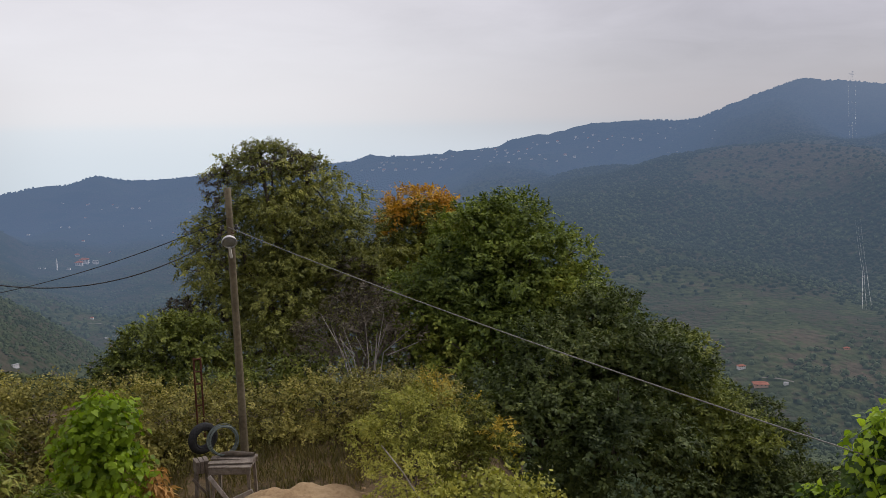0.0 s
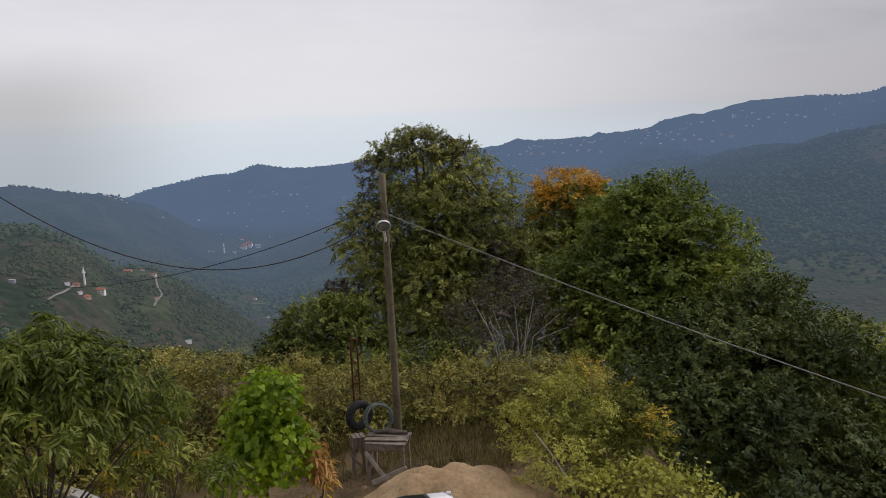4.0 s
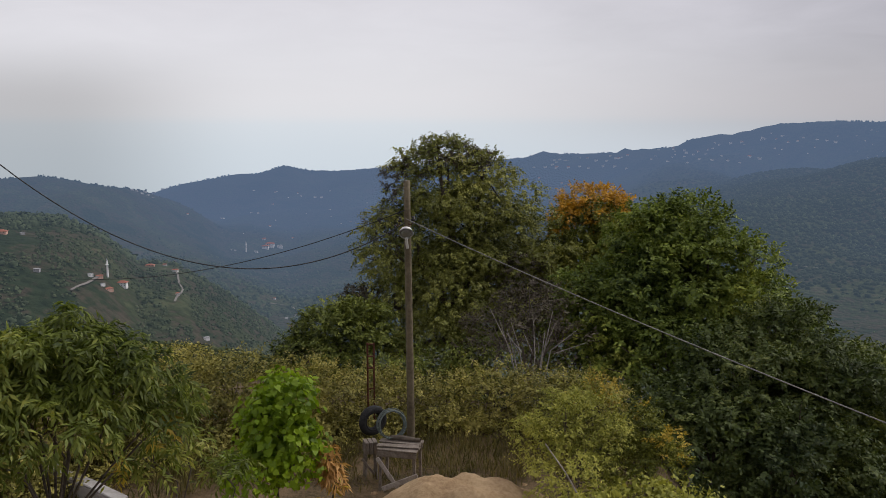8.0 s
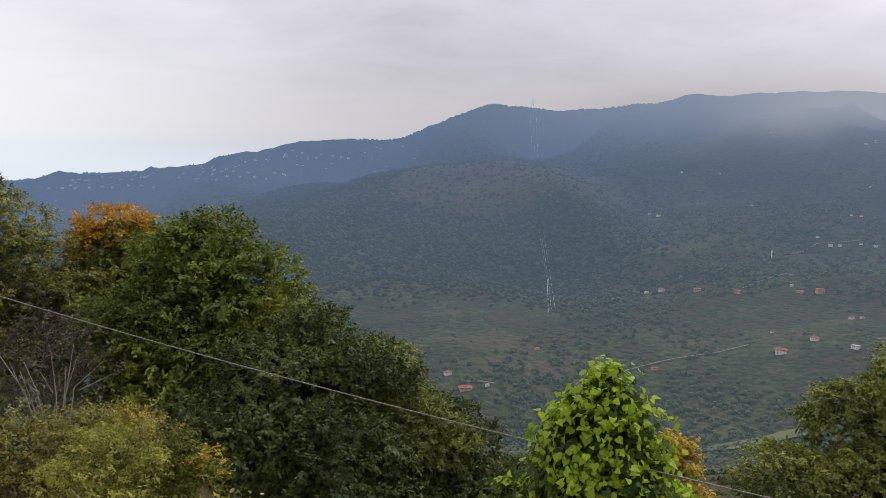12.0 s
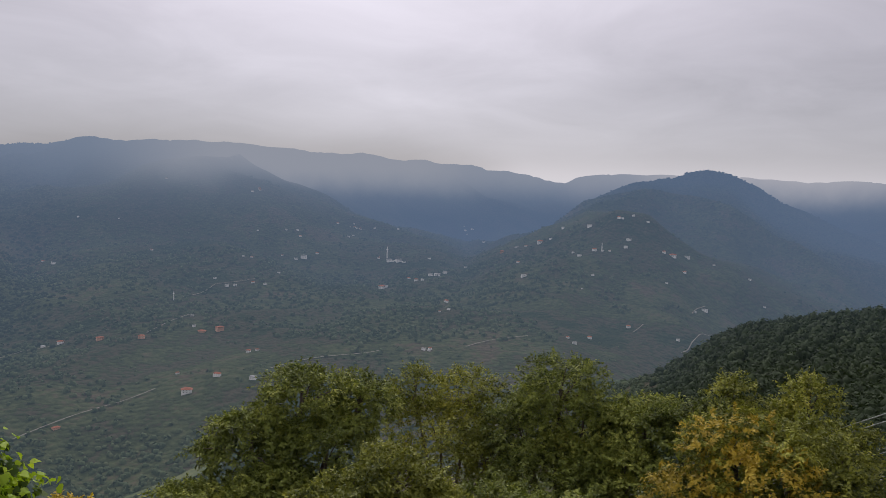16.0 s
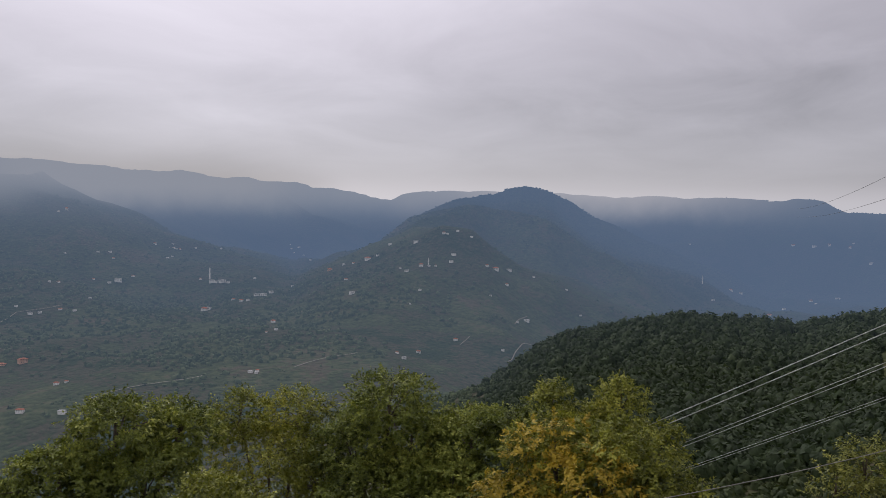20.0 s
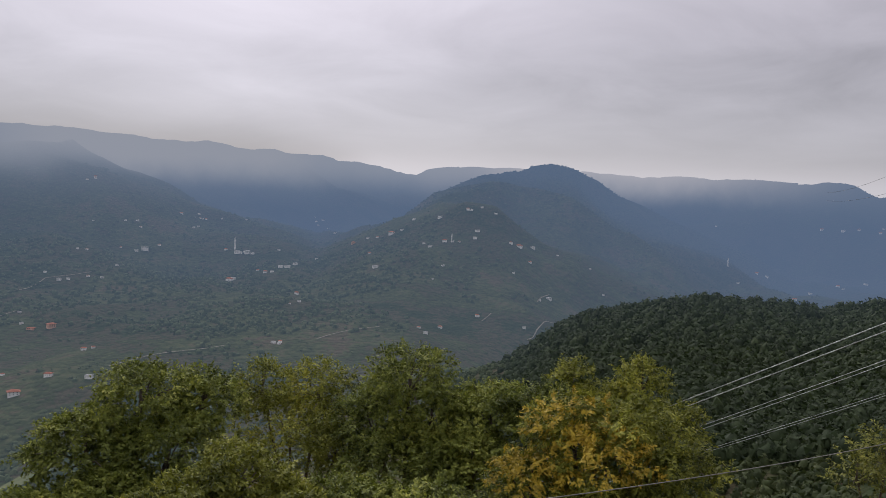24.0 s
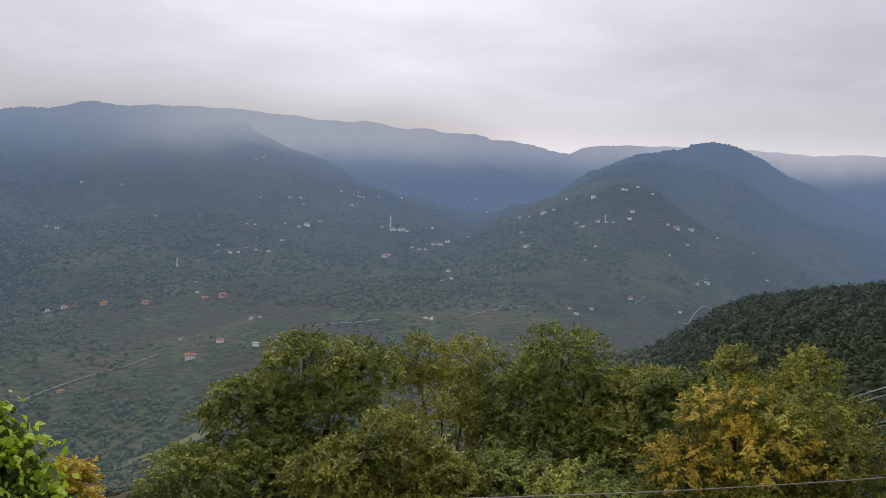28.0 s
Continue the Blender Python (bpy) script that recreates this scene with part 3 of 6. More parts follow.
def polar_sheet(name, r0, r1, n_r, material, label):
    az = np.concatenate([np.arange(-180, -52, 4.0), np.arange(-52, 112, 0.36), np.arange(112, 181, 4.0)])
    az[-1] = 180
    r = np.geomspace(r0, r1, n_r)
    A, R = np.meshgrid(np.radians(az), r)
    x, y = R * np.sin(A), R * np.cos(A)
    v = np.stack([x, y, land(x, y)], -1).reshape(-1, 3)
    faces = grid_faces(n_r, len(az))[:, ::-1]
    # inland the sheet is cut at the crest, where cloud is painted on
    fa, fr = np.degrees(A).ravel()[faces].mean(1), R.ravel()[faces].mean(1)
    faces = faces[~((fa > 38) & (fa < 94) & (fr > table(SKYLINE, fa)[0] + 25))]
    ob = part(name, mesh_np(name, v, faces), material, smooth=True)
    return tagged(ob, label, "hills" if r0 > 30 else "ground", kind="structure")


polar_sheet("ground", 0.02, 40.0, 60, MAT["soil"], "dry brown hillside soil falling away into the valley")
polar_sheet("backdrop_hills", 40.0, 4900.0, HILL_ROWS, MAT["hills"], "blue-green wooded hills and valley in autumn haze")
sea_r, sea_a = np.array([2500.0, 3400, 4200, 4960]), np.radians(np.arange(-75, 41, 2.5))
SA, SR = np.meshgrid(sea_a, sea_r)
sea = part("water", mesh_np("water", np.stack([SR * np.sin(SA), SR * np.cos(SA), np.full_like(SA, SEA_LEVEL)], -1).reshape(-1, 3), grid_faces(4, len(sea_a))[:, ::-1]), MAT["sea"])
tagged(sea, "pale grey-blue sea fading into haze", "sea", kind="structure")


# ---- plants ----
def tube(points, radii, sides=6):
    """Vertices and faces of a bent tapering limb."""
    pts = [Vector(p) for p in points]
    vs, fs = [], []
    side = Vector((0.31, 0.95, 0.05))
    for k, p in enumerate(pts):
        d = (pts[min(k + 1, len(pts) - 1)] - pts[max(k - 1, 0)]).normalized()
        u = d.cross(side).normalized()
        w = d.cross(u)
        for j in range(sides):
            a = TAU * j / sides
            vs.append(p + (u * math.cos(a) + w * math.sin(a)) * radii[k])
    for k in range(len(pts) - 1):
        for j in range(sides):
            j2 = (j + 1) % sides
            fs.append((k * sides + j, k * sides + j2, (k + 1) * sides + j2, (k + 1) * sides + j))
    return vs, fs


def tubes_mesh(name, limbs, sides=6):
    V, F = [], []
    for points, radii in limbs:
        vs, fs = tube(points, radii, sides)
        n = len(V)
        V += [tuple(v) for v in vs]
        F += [tuple(i + n for i in f) for f in fs]
    return mesh_np(name, np.array(V), np.array(F))


def leaves_mesh(name, centres, out_dir, length, width, droop=0.2, spread=0.8, broad=False):
    """One folded four-cornered leaf at each centre, turned about its bough's outward direction."""
    n = len(centres)
    d = out_dir + rng.normal(0, spread, (n, 3))
    d[:, 2] -= droop
    d /= np.linalg.norm(d, axis=1)[:, None] + 1e-9
    up = rng.normal(0, 0.4, (n, 3)) + out_dir * 1.15 + np.array([0, 0, 0.3])
    s = np.cross(d, up)
    s /= np.linalg.norm(s, axis=1)[:, None] + 1e-9
    nrm = np.cross(s, d)
    ln = length * rng.uniform(0.6, 1.25, (n, 1))
    wd = ln * width
    if broad:
        # a broad leaf with two shoulders and a point, cupped along its rib
        shape = np.array([(0.0, 0.0), (-0.12, 0.28), (0.12, 0.55), (0.42, 0.5), (0.62, 0.30), (1.0, 0.0), (0.62, -0.30), (0.42, -0.5), (0.12, -0.55), (-0.12, -0.28)])
        V = np.stack([centres + d * ln * u + s * wd * v + nrm * wd * (abs(v) * 0.35 - u * u * 0.15) for u, v in shape], 1).reshape(-1, 3)
        return mesh_np(name, V, np.arange(len(shape) * n).reshape(n, -1))
    a = centres
    b = centres + d * ln * 0.42 + s * wd * 0.5 + nrm * wd * 0.18
    c = centres + d * ln
    e = centres + d * ln * 0.42 - s * wd * 0.5 + nrm * wd * 0.18
    V = np.stack([a, b, c, e], 1).reshape(-1, 3)
    return mesh_np(name, V, np.arange(4 * n).reshape(n, 4))


def skin_points(lobes, clumps, rough=0.32):
    """The same for plants that are one closed mass of leaves."""
    weight = np.array([l[3] * l[4] for l in lobes])
    L = np.array(lobes)[rng.choice(len(lobes), clumps, p=weight / weight.sum())]
    d = rng.normal(0, 1, (clumps, 3))
    d /= np.linalg.norm(d, axis=1)[:, None]
    d[:, 2] = np.where(d[:, 2] < -0.6, -d[:, 2], d[:, 2])
    depth = 1 - rough * 1.5 * rng.random(clumps) ** 1.6 + 0.14 * rng.random(clumps) ** 3
    return L[:, :3] + d * np.stack([L[:, 3], L[:, 3], L[:, 4]], 1) * depth[:, None], d


def lobe_points(lobes, clumps, rough=0.32):
    """Clump centres on the boughs that stand out of the lobes (x, y, z, radius, height), and the ways out."""
    boughs, inner = [], []
    for x, y, z, rad, h in lobes:
        n = int(np.clip(12 + 12 * rad, 12, 42))
        d = rng.normal(0, 1, (n, 3))
        d /= np.linalg.norm(d, axis=1)[:, None]
        d[:, 2] = np.where(d[:, 2] < -0.5, -d[:, 2], d[:, 2])
        k = rng.uniform(0.55, 0.88 + rough * 0.2, (n, 1))
        size = rng.uniform(0.2, 0.46, n) * (rad + h) / 2
        boughs.append(np.column_stack([np.array([x, y, z]) + d * k * np.array([rad, rad, h]), size, size * rng.uniform(0.30, 0.5, n), d]))
    B = np.concatenate(boughs)
    w = B[:, 3] ** 2
    pick = rng.choice(len(B), clumps, p=w / w.sum())
    b = B[pick]
    d = rng.normal(0, 1, (clumps, 3)) + b[:, 5:8] * 0.7 + np.array([0, 0, 0.5])
    d /= np.linalg.norm(d, axis=1)[:, None]
    depth = (1 - rough * 1.3 * rng.random(clumps) ** 1.4 + 0.3 * rng.random(clumps) ** 4)[:, None]
    p = b[:, :3] + d * np.stack([b[:, 3], b[:, 3], b[:, 4]], 1) * depth
    # between the boughs a closed skin of twigs, and the dark heart of the crown
    n = clumps // 2
    L = np.array(lobes)
    w = L[:, 3] * L[:, 4]
    L = L[rng.choice(len(lobes), n, p=w / w.sum())]
    di = rng.normal(0, 1, (n, 3))
    di /= np.linalg.norm(di, axis=1)[:, None]
    di[:, 2] = np.where(di[:, 2] < -0.7, -di[:, 2], di[:, 2])
    p[:n] = L[:, :3] + di * L[:, [3, 3, 4]] * (1.02 - 0.6 * rng.random((n, 1)) ** 1.5)
    d[:n] = di
    return p, d


def sprays(name, c, d, per, length, width, clump_size, droop):
    """A flat spray of leaves on each twig: they stand off its two sides in turn and hang a little."""
    n = len(c)
    axis = d * 0.9 + rng.normal(0, 0.45, (n, 3)) + np.array([0, 0, 0.22 - droop * 0.5])
    axis /= np.linalg.norm(axis, axis=1)[:, None]
    face = d * 0.55 + rng.normal(0, 0.3, (n, 3)) + np.array([0, 0, 0.75])
    side = np.cross(axis, face)
    side /= np.linalg.norm(side, axis=1)[:, None] + 1e-9
    long = clump_size * rng.uniform(1.7, 3.2, (n, 1))
    A, S, P = np.repeat(axis, per, 0), np.repeat(side, per, 0), np.repeat(c, per, 0)
    m = n * per
    u = (np.tile(np.arange(per), n)[:, None] + rng.uniform(-0.4, 0.4, (m, 1))) / per
    sign = np.where(np.tile(np.arange(per), n) % 2, 1.0, -1.0)[:, None]
    dirs = A * (0.35 + 0.6 * u) + S * sign * (0.95 - 0.5 * u) + rng.normal(0, 0.28, (m, 3))
    dirs[:, 2] -= droop * (0.35 + 0.5 * u[:, 0])
    dirs /= np.linalg.norm(dirs, axis=1)[:, None]
    p = P + A * (u - 0.35) * np.repeat(long, per, 0) + rng.normal(0, 0.14, (m, 3)) * clump_size
    p[:, 2] -= (u[:, 0] ** 2) * droop * 0.5 * np.repeat(long, per, 0)[:, 0]
    N = np.repeat(face, per, 0) + rng.normal(0, 0.3, (m, 3))
    s2 = np.cross(dirs, N)
    s2 /= np.linalg.norm(s2, axis=1)[:, None] + 1e-9
    nn = np.cross(s2, dirs)
    ln = length * rng.uniform(0.65, 1.2, (m, 1)) * (1.1 - 0.35 * u)
    wd = ln * width
    V = np.stack([p, p + dirs * ln * 0.4 + s2 * wd * 0.5 + nn * wd * 0.15, p + dirs * ln - nn * ln * 0.12, p + dirs * ln * 0.4 - s2 * wd * 0.5 + nn * wd * 0.15], 1).reshape(-1, 3)
    return mesh_np(name, V, np.arange(4 * m).reshape(m, 4))


def crown_mesh(name, lobes, clumps, per, length, width, clump_size, droop=0.25, rough=0.32, closed=False):
    c, d = (skin_points if closed else lobe_points)(lobes, clumps, rough)
    if not closed:
        return sprays(name, c, d, per, length, width, clump_size, droop), c
    cc, dd = np.repeat(c, per, 0), np.repeat(d, per, 0)
    offs = rng.normal(0, 1, cc.shape) * clump_size * np.repeat(rng.uniform(0.6, 1.3, (clumps, 1)), per, 0)
    offs[:, 2] *= 0.5
    return leaves_mesh(name, cc + offs, dd * 0.8 + np.array([0, 0, 0.1]), length, width, droop, broad=True), c


def limbs_to(base, lobes, clumps, thick, n_small=26):
    """A trunk that forks into the lobes, then into thin boughs."""
    top = np.mean(np.array([l[:3] for l in lobes]), 0)
    fork = Vector((base[0] * 0.45 + top[0] * 0.55, base[1] * 0.45 + top[1] * 0.55, base[2] + (top[2] - base[2]) * 0.45))
    b = Vector(base)
    limbs = [([b - Vector((0, 0, 0.6)), b.lerp(fork, 0.4) + Vector((0.12, -0.08, 0)), fork], (thick * 1.25, thick, thick * 0.72))]
    for l in lobes:
        c = Vector(l[:3])
        tip = c + Vector((0, 0, l[4] * 0.55))
        limbs.append(([fork - Vector((0, 0, 0.1)), fork.lerp(c, 0.5) + Vector((0.15, 0.1, 0.2)), c, tip], (thick * 0.6, thick * 0.45, thick * 0.3, thick * 0.1)))
    for k in rng.choice(len(clumps), min(n_small, len(clumps)), replace=False):
        p = Vector(clumps[k])
        l = min(lobes, key=lambda q: (Vector(q[:3]) - p).length)
        c = Vector(l[:3]) - Vector((0, 0, l[4] * 0.3))
        limbs.append(([c, c.lerp(p, 0.55) + Vector((0, 0, 0.12)), p], (thick * 0.22, thick * 0.13, thick * 0.05)))
    return limbs


def tree(name, label, base, lobes, leaf, clumps, per, length, width, clump_size, thick=0.14, bark="bark", droop=0.25, rough=0.32, extra=None, category="tree", n_small=26, closed=False):
    """lobes: (bearing, height in degrees, distance, radius, half height) of each mass of leaves."""
    bx, by = at(base[0], 0, base[1]).xy
    foot = Vector((bx, by, ground_z(bx, by)))
    world = [(*at(a, e, r), rad, h) for a, e, r, rad, h in lobes]
    root = new(name)
    root.location = foot
    local = [(x - foot.x, y - foot.y, z - foot.z, rad, h) for x, y, z, rad, h in world]
    if category == "tree":
        clumps, per, clump_size, length, width = int(clumps * 3.0), per + 3, clump_size * 0.72, length * 0.85, width * 1.1
    me, c = crown_mesh("crown", local, clumps, per, length, width, clump_size, droop, rough, closed)
    part("trunk", tubes_mesh("trunk", limbs_to((0, 0, 0), local, c, thick, n_small)), MAT[bark], root, smooth=True)
    part("crown", me, MAT[leaf], root)
    if extra:
        leaf2, lobes2, clumps2, label2 = extra
        l2 = [(*(at(a, e, r) - foot), rad, h) for a, e, r, rad, h in lobes2]
        me2, _ = crown_mesh("crown", l2, clumps2, per, length, width, clump_size, droop, rough, closed)
        part("crown", me2, MAT[leaf2], root, label2)
    tagged(root, label, category)
    return root


# ---- the big trees beyond the yard ----
tree("birch_tree", "tall olive-green tree with drooping outer twigs beyond the hedge", (-11, 25), [(-11.5, -5.0, 25, 1.9, 1.7), (-12.2, -2.7, 25, 1.1, 0.85), (-9.2, -3.4, 25, 1.0, 0.7), (-13.5, -9.2, 24.5, 1.9, 1.9), (-8.5, -6.6, 25.5, 1.9, 1.6), (-6.5, -9.5, 25.5, 1.9, 1.9), (-10.5, -12, 24, 2.2, 1.8), (-15.2, -12.6, 24, 1.2, 1.3), (-12.5, -15.2, 23, 1.7, 1.1), (-8, -14.4, 23.5, 1.8, 1.3), (-15.6, -16, 22.5, 1.2, 0.8), (-10.2, -8.6, 25.6, 2.2, 2.0), (-8.8, -11.8, 25.4, 2.3, 1.9), (-12.4, -11.6, 25, 1.8, 1.7)],
     "birch", 3300, 15, 0.105, 0.5, 0.17, 0.2, droop=0.5, extra=("grey_leaf", [(-12.0, -2.2, 25, 0.9, 0.55), (-14.6, -4.2, 24.8, 0.6, 0.8), (-15.6, -7.4, 24.6, 0.5, 0.9), (-9.4, -2.6, 25, 0.6, 0.4), (-17.6, -12.6, 24, 0.9, 0.6), (-6.5, -11, 24, 1.0, 0.9)], 620, "dark withering leaves on the outer twigs"))
tree("broadleaf_tree", "green tree turned orange at its top", (-1, 27), [(-1.5, -8.2, 27, 1.9, 1.5), (0.8, -8.6, 27, 1.6, 1.4), (-2, -11, 26.5, 2.3, 1.8)], "yellowish", 800, 13, 0.14, 0.5, 0.2, 0.16, extra=("autumn", [(-1.5, -5.5, 27, 1.15, 0.7), (-3.0, -6.5, 26.5, 0.9, 0.6)], 300, "orange autumn leaves at the top"))
tree("broadleaf_tree", "full dark green broadleaf tree on the slope", (5, 23), [(4.8, -7.2, 23, 1.25, 1.1), (2.5, -8.3, 23, 1.4, 1.3), (6, -10.5, 22.5, 1.9, 1.7), (2.5, -12.5, 22, 1.9, 1.9), (-1, -13.5, 22, 1.5, 1.6), (8.6, -13, 22, 1.6, 1.4), (4, -16.5, 21, 2.2, 1.8)], "deep", 1700, 13, 0.15, 0.55, 0.2, 0.18)
tree("broadleaf_tree", "green tree lower down the slope, leaves painted shade-dark", (11, 20), [(10.6, -13.5, 20, 1.3, 0.9), (9, -17.5, 19, 1.9, 1.6), (13.5, -17, 19.5, 1.5, 1.4), (7, -21.5, 17.5, 1.9, 1.6), (12, -22, 17.5, 1.8, 1.5)], "shade", 1300, 13, 0.14, 0.5, 0.19, 0.16)
tree("broadleaf_tree", "olive-green tree with a rounded crown on the slope", (16, 21), [(15.2, -15.8, 21, 1.2, 0.9), (17, -17.3, 21, 0.9, 0.9), (16.5, -20, 20, 1.6, 1.5), (19, -21.5, 20, 1.2, 1.1)], "olive", 850, 13, 0.13, 0.5, 0.18, 0.14)
tree("broadleaf_tree", "green tree at the foot of the slope trees, leaves painted shade-dark", (21, 22), [(20.3, -19.2, 22, 1.0, 0.9), (22, -20.6, 21, 0.9, 0.8), (19, -24, 20, 1.8, 1.3), (23.5, -23.6, 20, 1.3, 0.9), (27, -23.3, 20, 1.4, 0.6)], "shade", 800, 13, 0.13, 0.5, 0.18, 0.14)
tree("small_tree", "small dark green tree beside the tall one", (-19.5, 22), [(-19.3, -14.6, 22, 1.1, 1.0), (-17.6, -14.2, 22, 0.9, 0.9), (-21.5, -16.2, 21.5, 1.0, 0.8)], "olive", 420, 13, 0.13, 0.5, 0.18, 0.1)
tree("withered_shrub", "withered grey-brown shrub with bare pale stems", (-6, 20.5), [(-5.8, -13.2, 20.5, 1.0, 0.9), (-7.6, -14.6, 20, 1.0, 0.9), (-3.8, -14.2, 20.5, 0.9, 0.9)], "grey_leaf", 360, 12, 0.10, 0.5, 0.16, 0.07, bark="old_wood", n_small=40, category="shrub")

tree("understory_bush", "green bushes under the tall trees", (-9, 21.5), [(-12.5, -17.3, 21, 1.3, 0.8), (-9, -16.8, 21.6, 1.4, 0.9), (-2.5, -16.3, 21.6, 1.3, 1.0), (0.8, -17.6, 20.5, 1.4, 1.0), (-16.5, -17.4, 20.5, 1.1, 0.7)], "olive", 1000, 12, 0.12, 0.5, 0.15, 0.08, category="shrub")
bare = new("bare_stems")
fan = []
for k in range(7):
    a0, a1 = -6.2 + 0.2 * k, -8.6 + 0.95 * k + 0.4 * math.sin(k * 2.3)
    top = -12.6 - 1.5 * abs(math.sin(k * 1.9))
    mid = at((a0 * 0.6 + a1 * 0.4), -15.6, 19.1)
    fan.append(([at(a0, -19.2, 18.9), mid + Vector((0.1 * math.sin(k * 5), 0, 0.1 * math.cos(k * 3))), at(a1, top, 19.2)], (0.018, 0.013, 0.006)))
    fan.append(([mid, at(a1 + 0.7 * math.cos(k), top - 0.8, 19.0)], (0.011, 0.006)))
for k in range(7):
    part("stem", tubes_mesh("stem", fan[2 * k:2 * k + 2], 5), MAT["pale_bark"], bare)
tagged(bare, "bare pale grey stems standing before the withered shrub", "shrub")
# trees down the slope inland
tree("broadleaf_tree", "olive-green broadleaf tree below the yard", (50, 24), [(50.8, -14, 24, 1.35, 1.05), (54.8, -14.2, 24.5, 1.1, 0.95), (47.5, -17, 23.5, 1.5, 1.0), (52.5, -17.8, 23.5, 1.9, 1.3), (43.5, -21, 22, 1.3, 0.9), (49, -21.8, 22, 2.2, 1.4)], "olive", 1500, 13, 0.14, 0.5, 0.19, 0.17)
tree("broadleaf_tree", "thin yellow-green tree with gaps in its crown", (60.5, 27), [(58.6, -13.5, 27, 1.1, 0.9), (62.6, -13.7, 27, 1.2, 1.0), (60.5, -16.6, 26.5, 1.9, 1.5), (64, -17.5, 26, 1.4, 1.4)], "yellowish", 650, 11, 0.13, 0.5, 0.21, 0.12)
tree("broadleaf_tree", "dark olive tree with a rounded crown", (68.6, 25), [(68.7, -13, 25, 1.5, 1.15), (70.3, -15.6, 25, 1.4, 1.2), (66.5, -16.2, 25, 1.4, 1.3), (69, -19.5, 24, 2.3, 1.5)], "olive", 1050, 13, 0.13, 0.5, 0.18, 0.15)
tree("broadleaf_tree", "light green tree standing nearer on the slope", (57.5, 19), [(57.5, -19.3, 19, 1.2, 0.75), (53.5, -20.8, 18.5, 1.2, 0.7), (61, -21.5, 18.5, 1.1, 0.7), (57, -24, 18, 1.6, 0.8)], "yellowish", 700, 13, 0.13, 0.5, 0.16, 0.11)
tree("broadleaf_tree", "grey-green tree in the row below the yard", (75, 25), [(74.5, -15.2, 25, 1.5, 1.0), (78, -14.6, 25, 1.2, 0.9), (73, -19, 24, 1.9, 1.3)], "olive", 800, 13, 0.13, 0.5, 0.19, 0.14)
tree("broadleaf_tree", "loose yellow-green treetops behind the golden tree", (82.5, 27), [(80, -12.6, 27, 0.8, 0.8), (84.6, -12.3, 27, 0.9, 0.8), (82.4, -14.2, 27, 1.4, 0.9), (87, -15, 26, 1.0, 0.8)], "yellowish", 420, 11, 0.14, 0.5, 0.22, 0.12)
tree("broadleaf_tree", "golden-orange tree in autumn colour", (81, 20), [(80.2, -16, 20, 1.25, 1.05), (84, -16.4, 20, 1.5, 1.1), (87.3, -18.3, 20, 1.1, 1.0), (77.5, -19.8, 19.5, 1.2, 1.0), (83, -21.5, 19, 2.0, 1.2)], "yellowish", 900, 13, 0.13, 0.5, 0.18, 0.14, extra=("gold", [(80, -15.2, 19.7, 1.1, 0.75), (77.5, -19, 19, 1.0, 0.8), (82.5, -17.5, 18.8, 1.1, 0.8)], 420, "orange-gold leaves"))
tree("broadleaf_tree", "dark green tree between the lighter crowns", (65, 19), [(64.5, -21.5, 19, 1.3, 0.8), (69.5, -22.5, 18.5, 1.6, 0.9), (73.5, -23, 18, 1.2, 0.8)], "olive", 600, 13, 0.13, 0.5, 0.17, 0.12)
post_tree = tree("broadleaf_tree", "dark olive tree with a bare pale bough by the leaning post", (104, 24), [(105, -9.4, 24, 1.1, 1.3), (103.6, -14.4, 24, 1.2, 1.2), (107, -12, 24, 1.6, 1.8), (103.4, -11.2, 24.4, 0.7, 0.7)], "shade", 600, 12, 0.13, 0.5, 0.19, 0.14)
foot = post_tree.location
fork = [at(104.4, -16, 22.6) - foot, at(104.2, -13.2, 22.5) - foot]
part("bough", tubes_mesh("bough", [(fork, (0.045, 0.035)), ([fork[1], at(103.7, -11, 22.5) - foot, at(103.3, -8.9, 22.6) - foot], (0.032, 0.022, 0.008)), ([fork[1], at(104.9, -11.2, 22.4) - foot, at(105.2, -9, 22.4) - foot], (0.03, 0.02, 0.008)), ([at(103.7, -11, 22.5) - foot, at(104.2, -9.4, 22.5) - foot], (0.018, 0.006))], 6), MAT["pale_bark"], post_tree, "bare pale forked bough")
tree("shrub", "pale green bush on the slope", (99.6, 26), [(99.6, -14.8, 26, 1.0, 0.9), (98, -16.2, 26, 0.9, 0.7), (101.2, -16, 26, 0.9, 0.8)], "birch", 330, 12, 0.12, 0.5, 0.17, 0.08, category="shrub")

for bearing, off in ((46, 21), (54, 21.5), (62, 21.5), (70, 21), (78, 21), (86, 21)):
    tree("understory_bush", "undergrowth below the row of trees, shade painted into its green", (bearing, off), [(bearing - 2, -23.0, off, 1.7, 1.1), (bearing + 2, -22.4, off + 0.8, 1.6, 1.1), (bearing, -26, off - 1, 1.8, 1.0)], "shade", 620, 12, 0.13, 0.5, 0.17, 0.08, category="shrub", n_small=10)

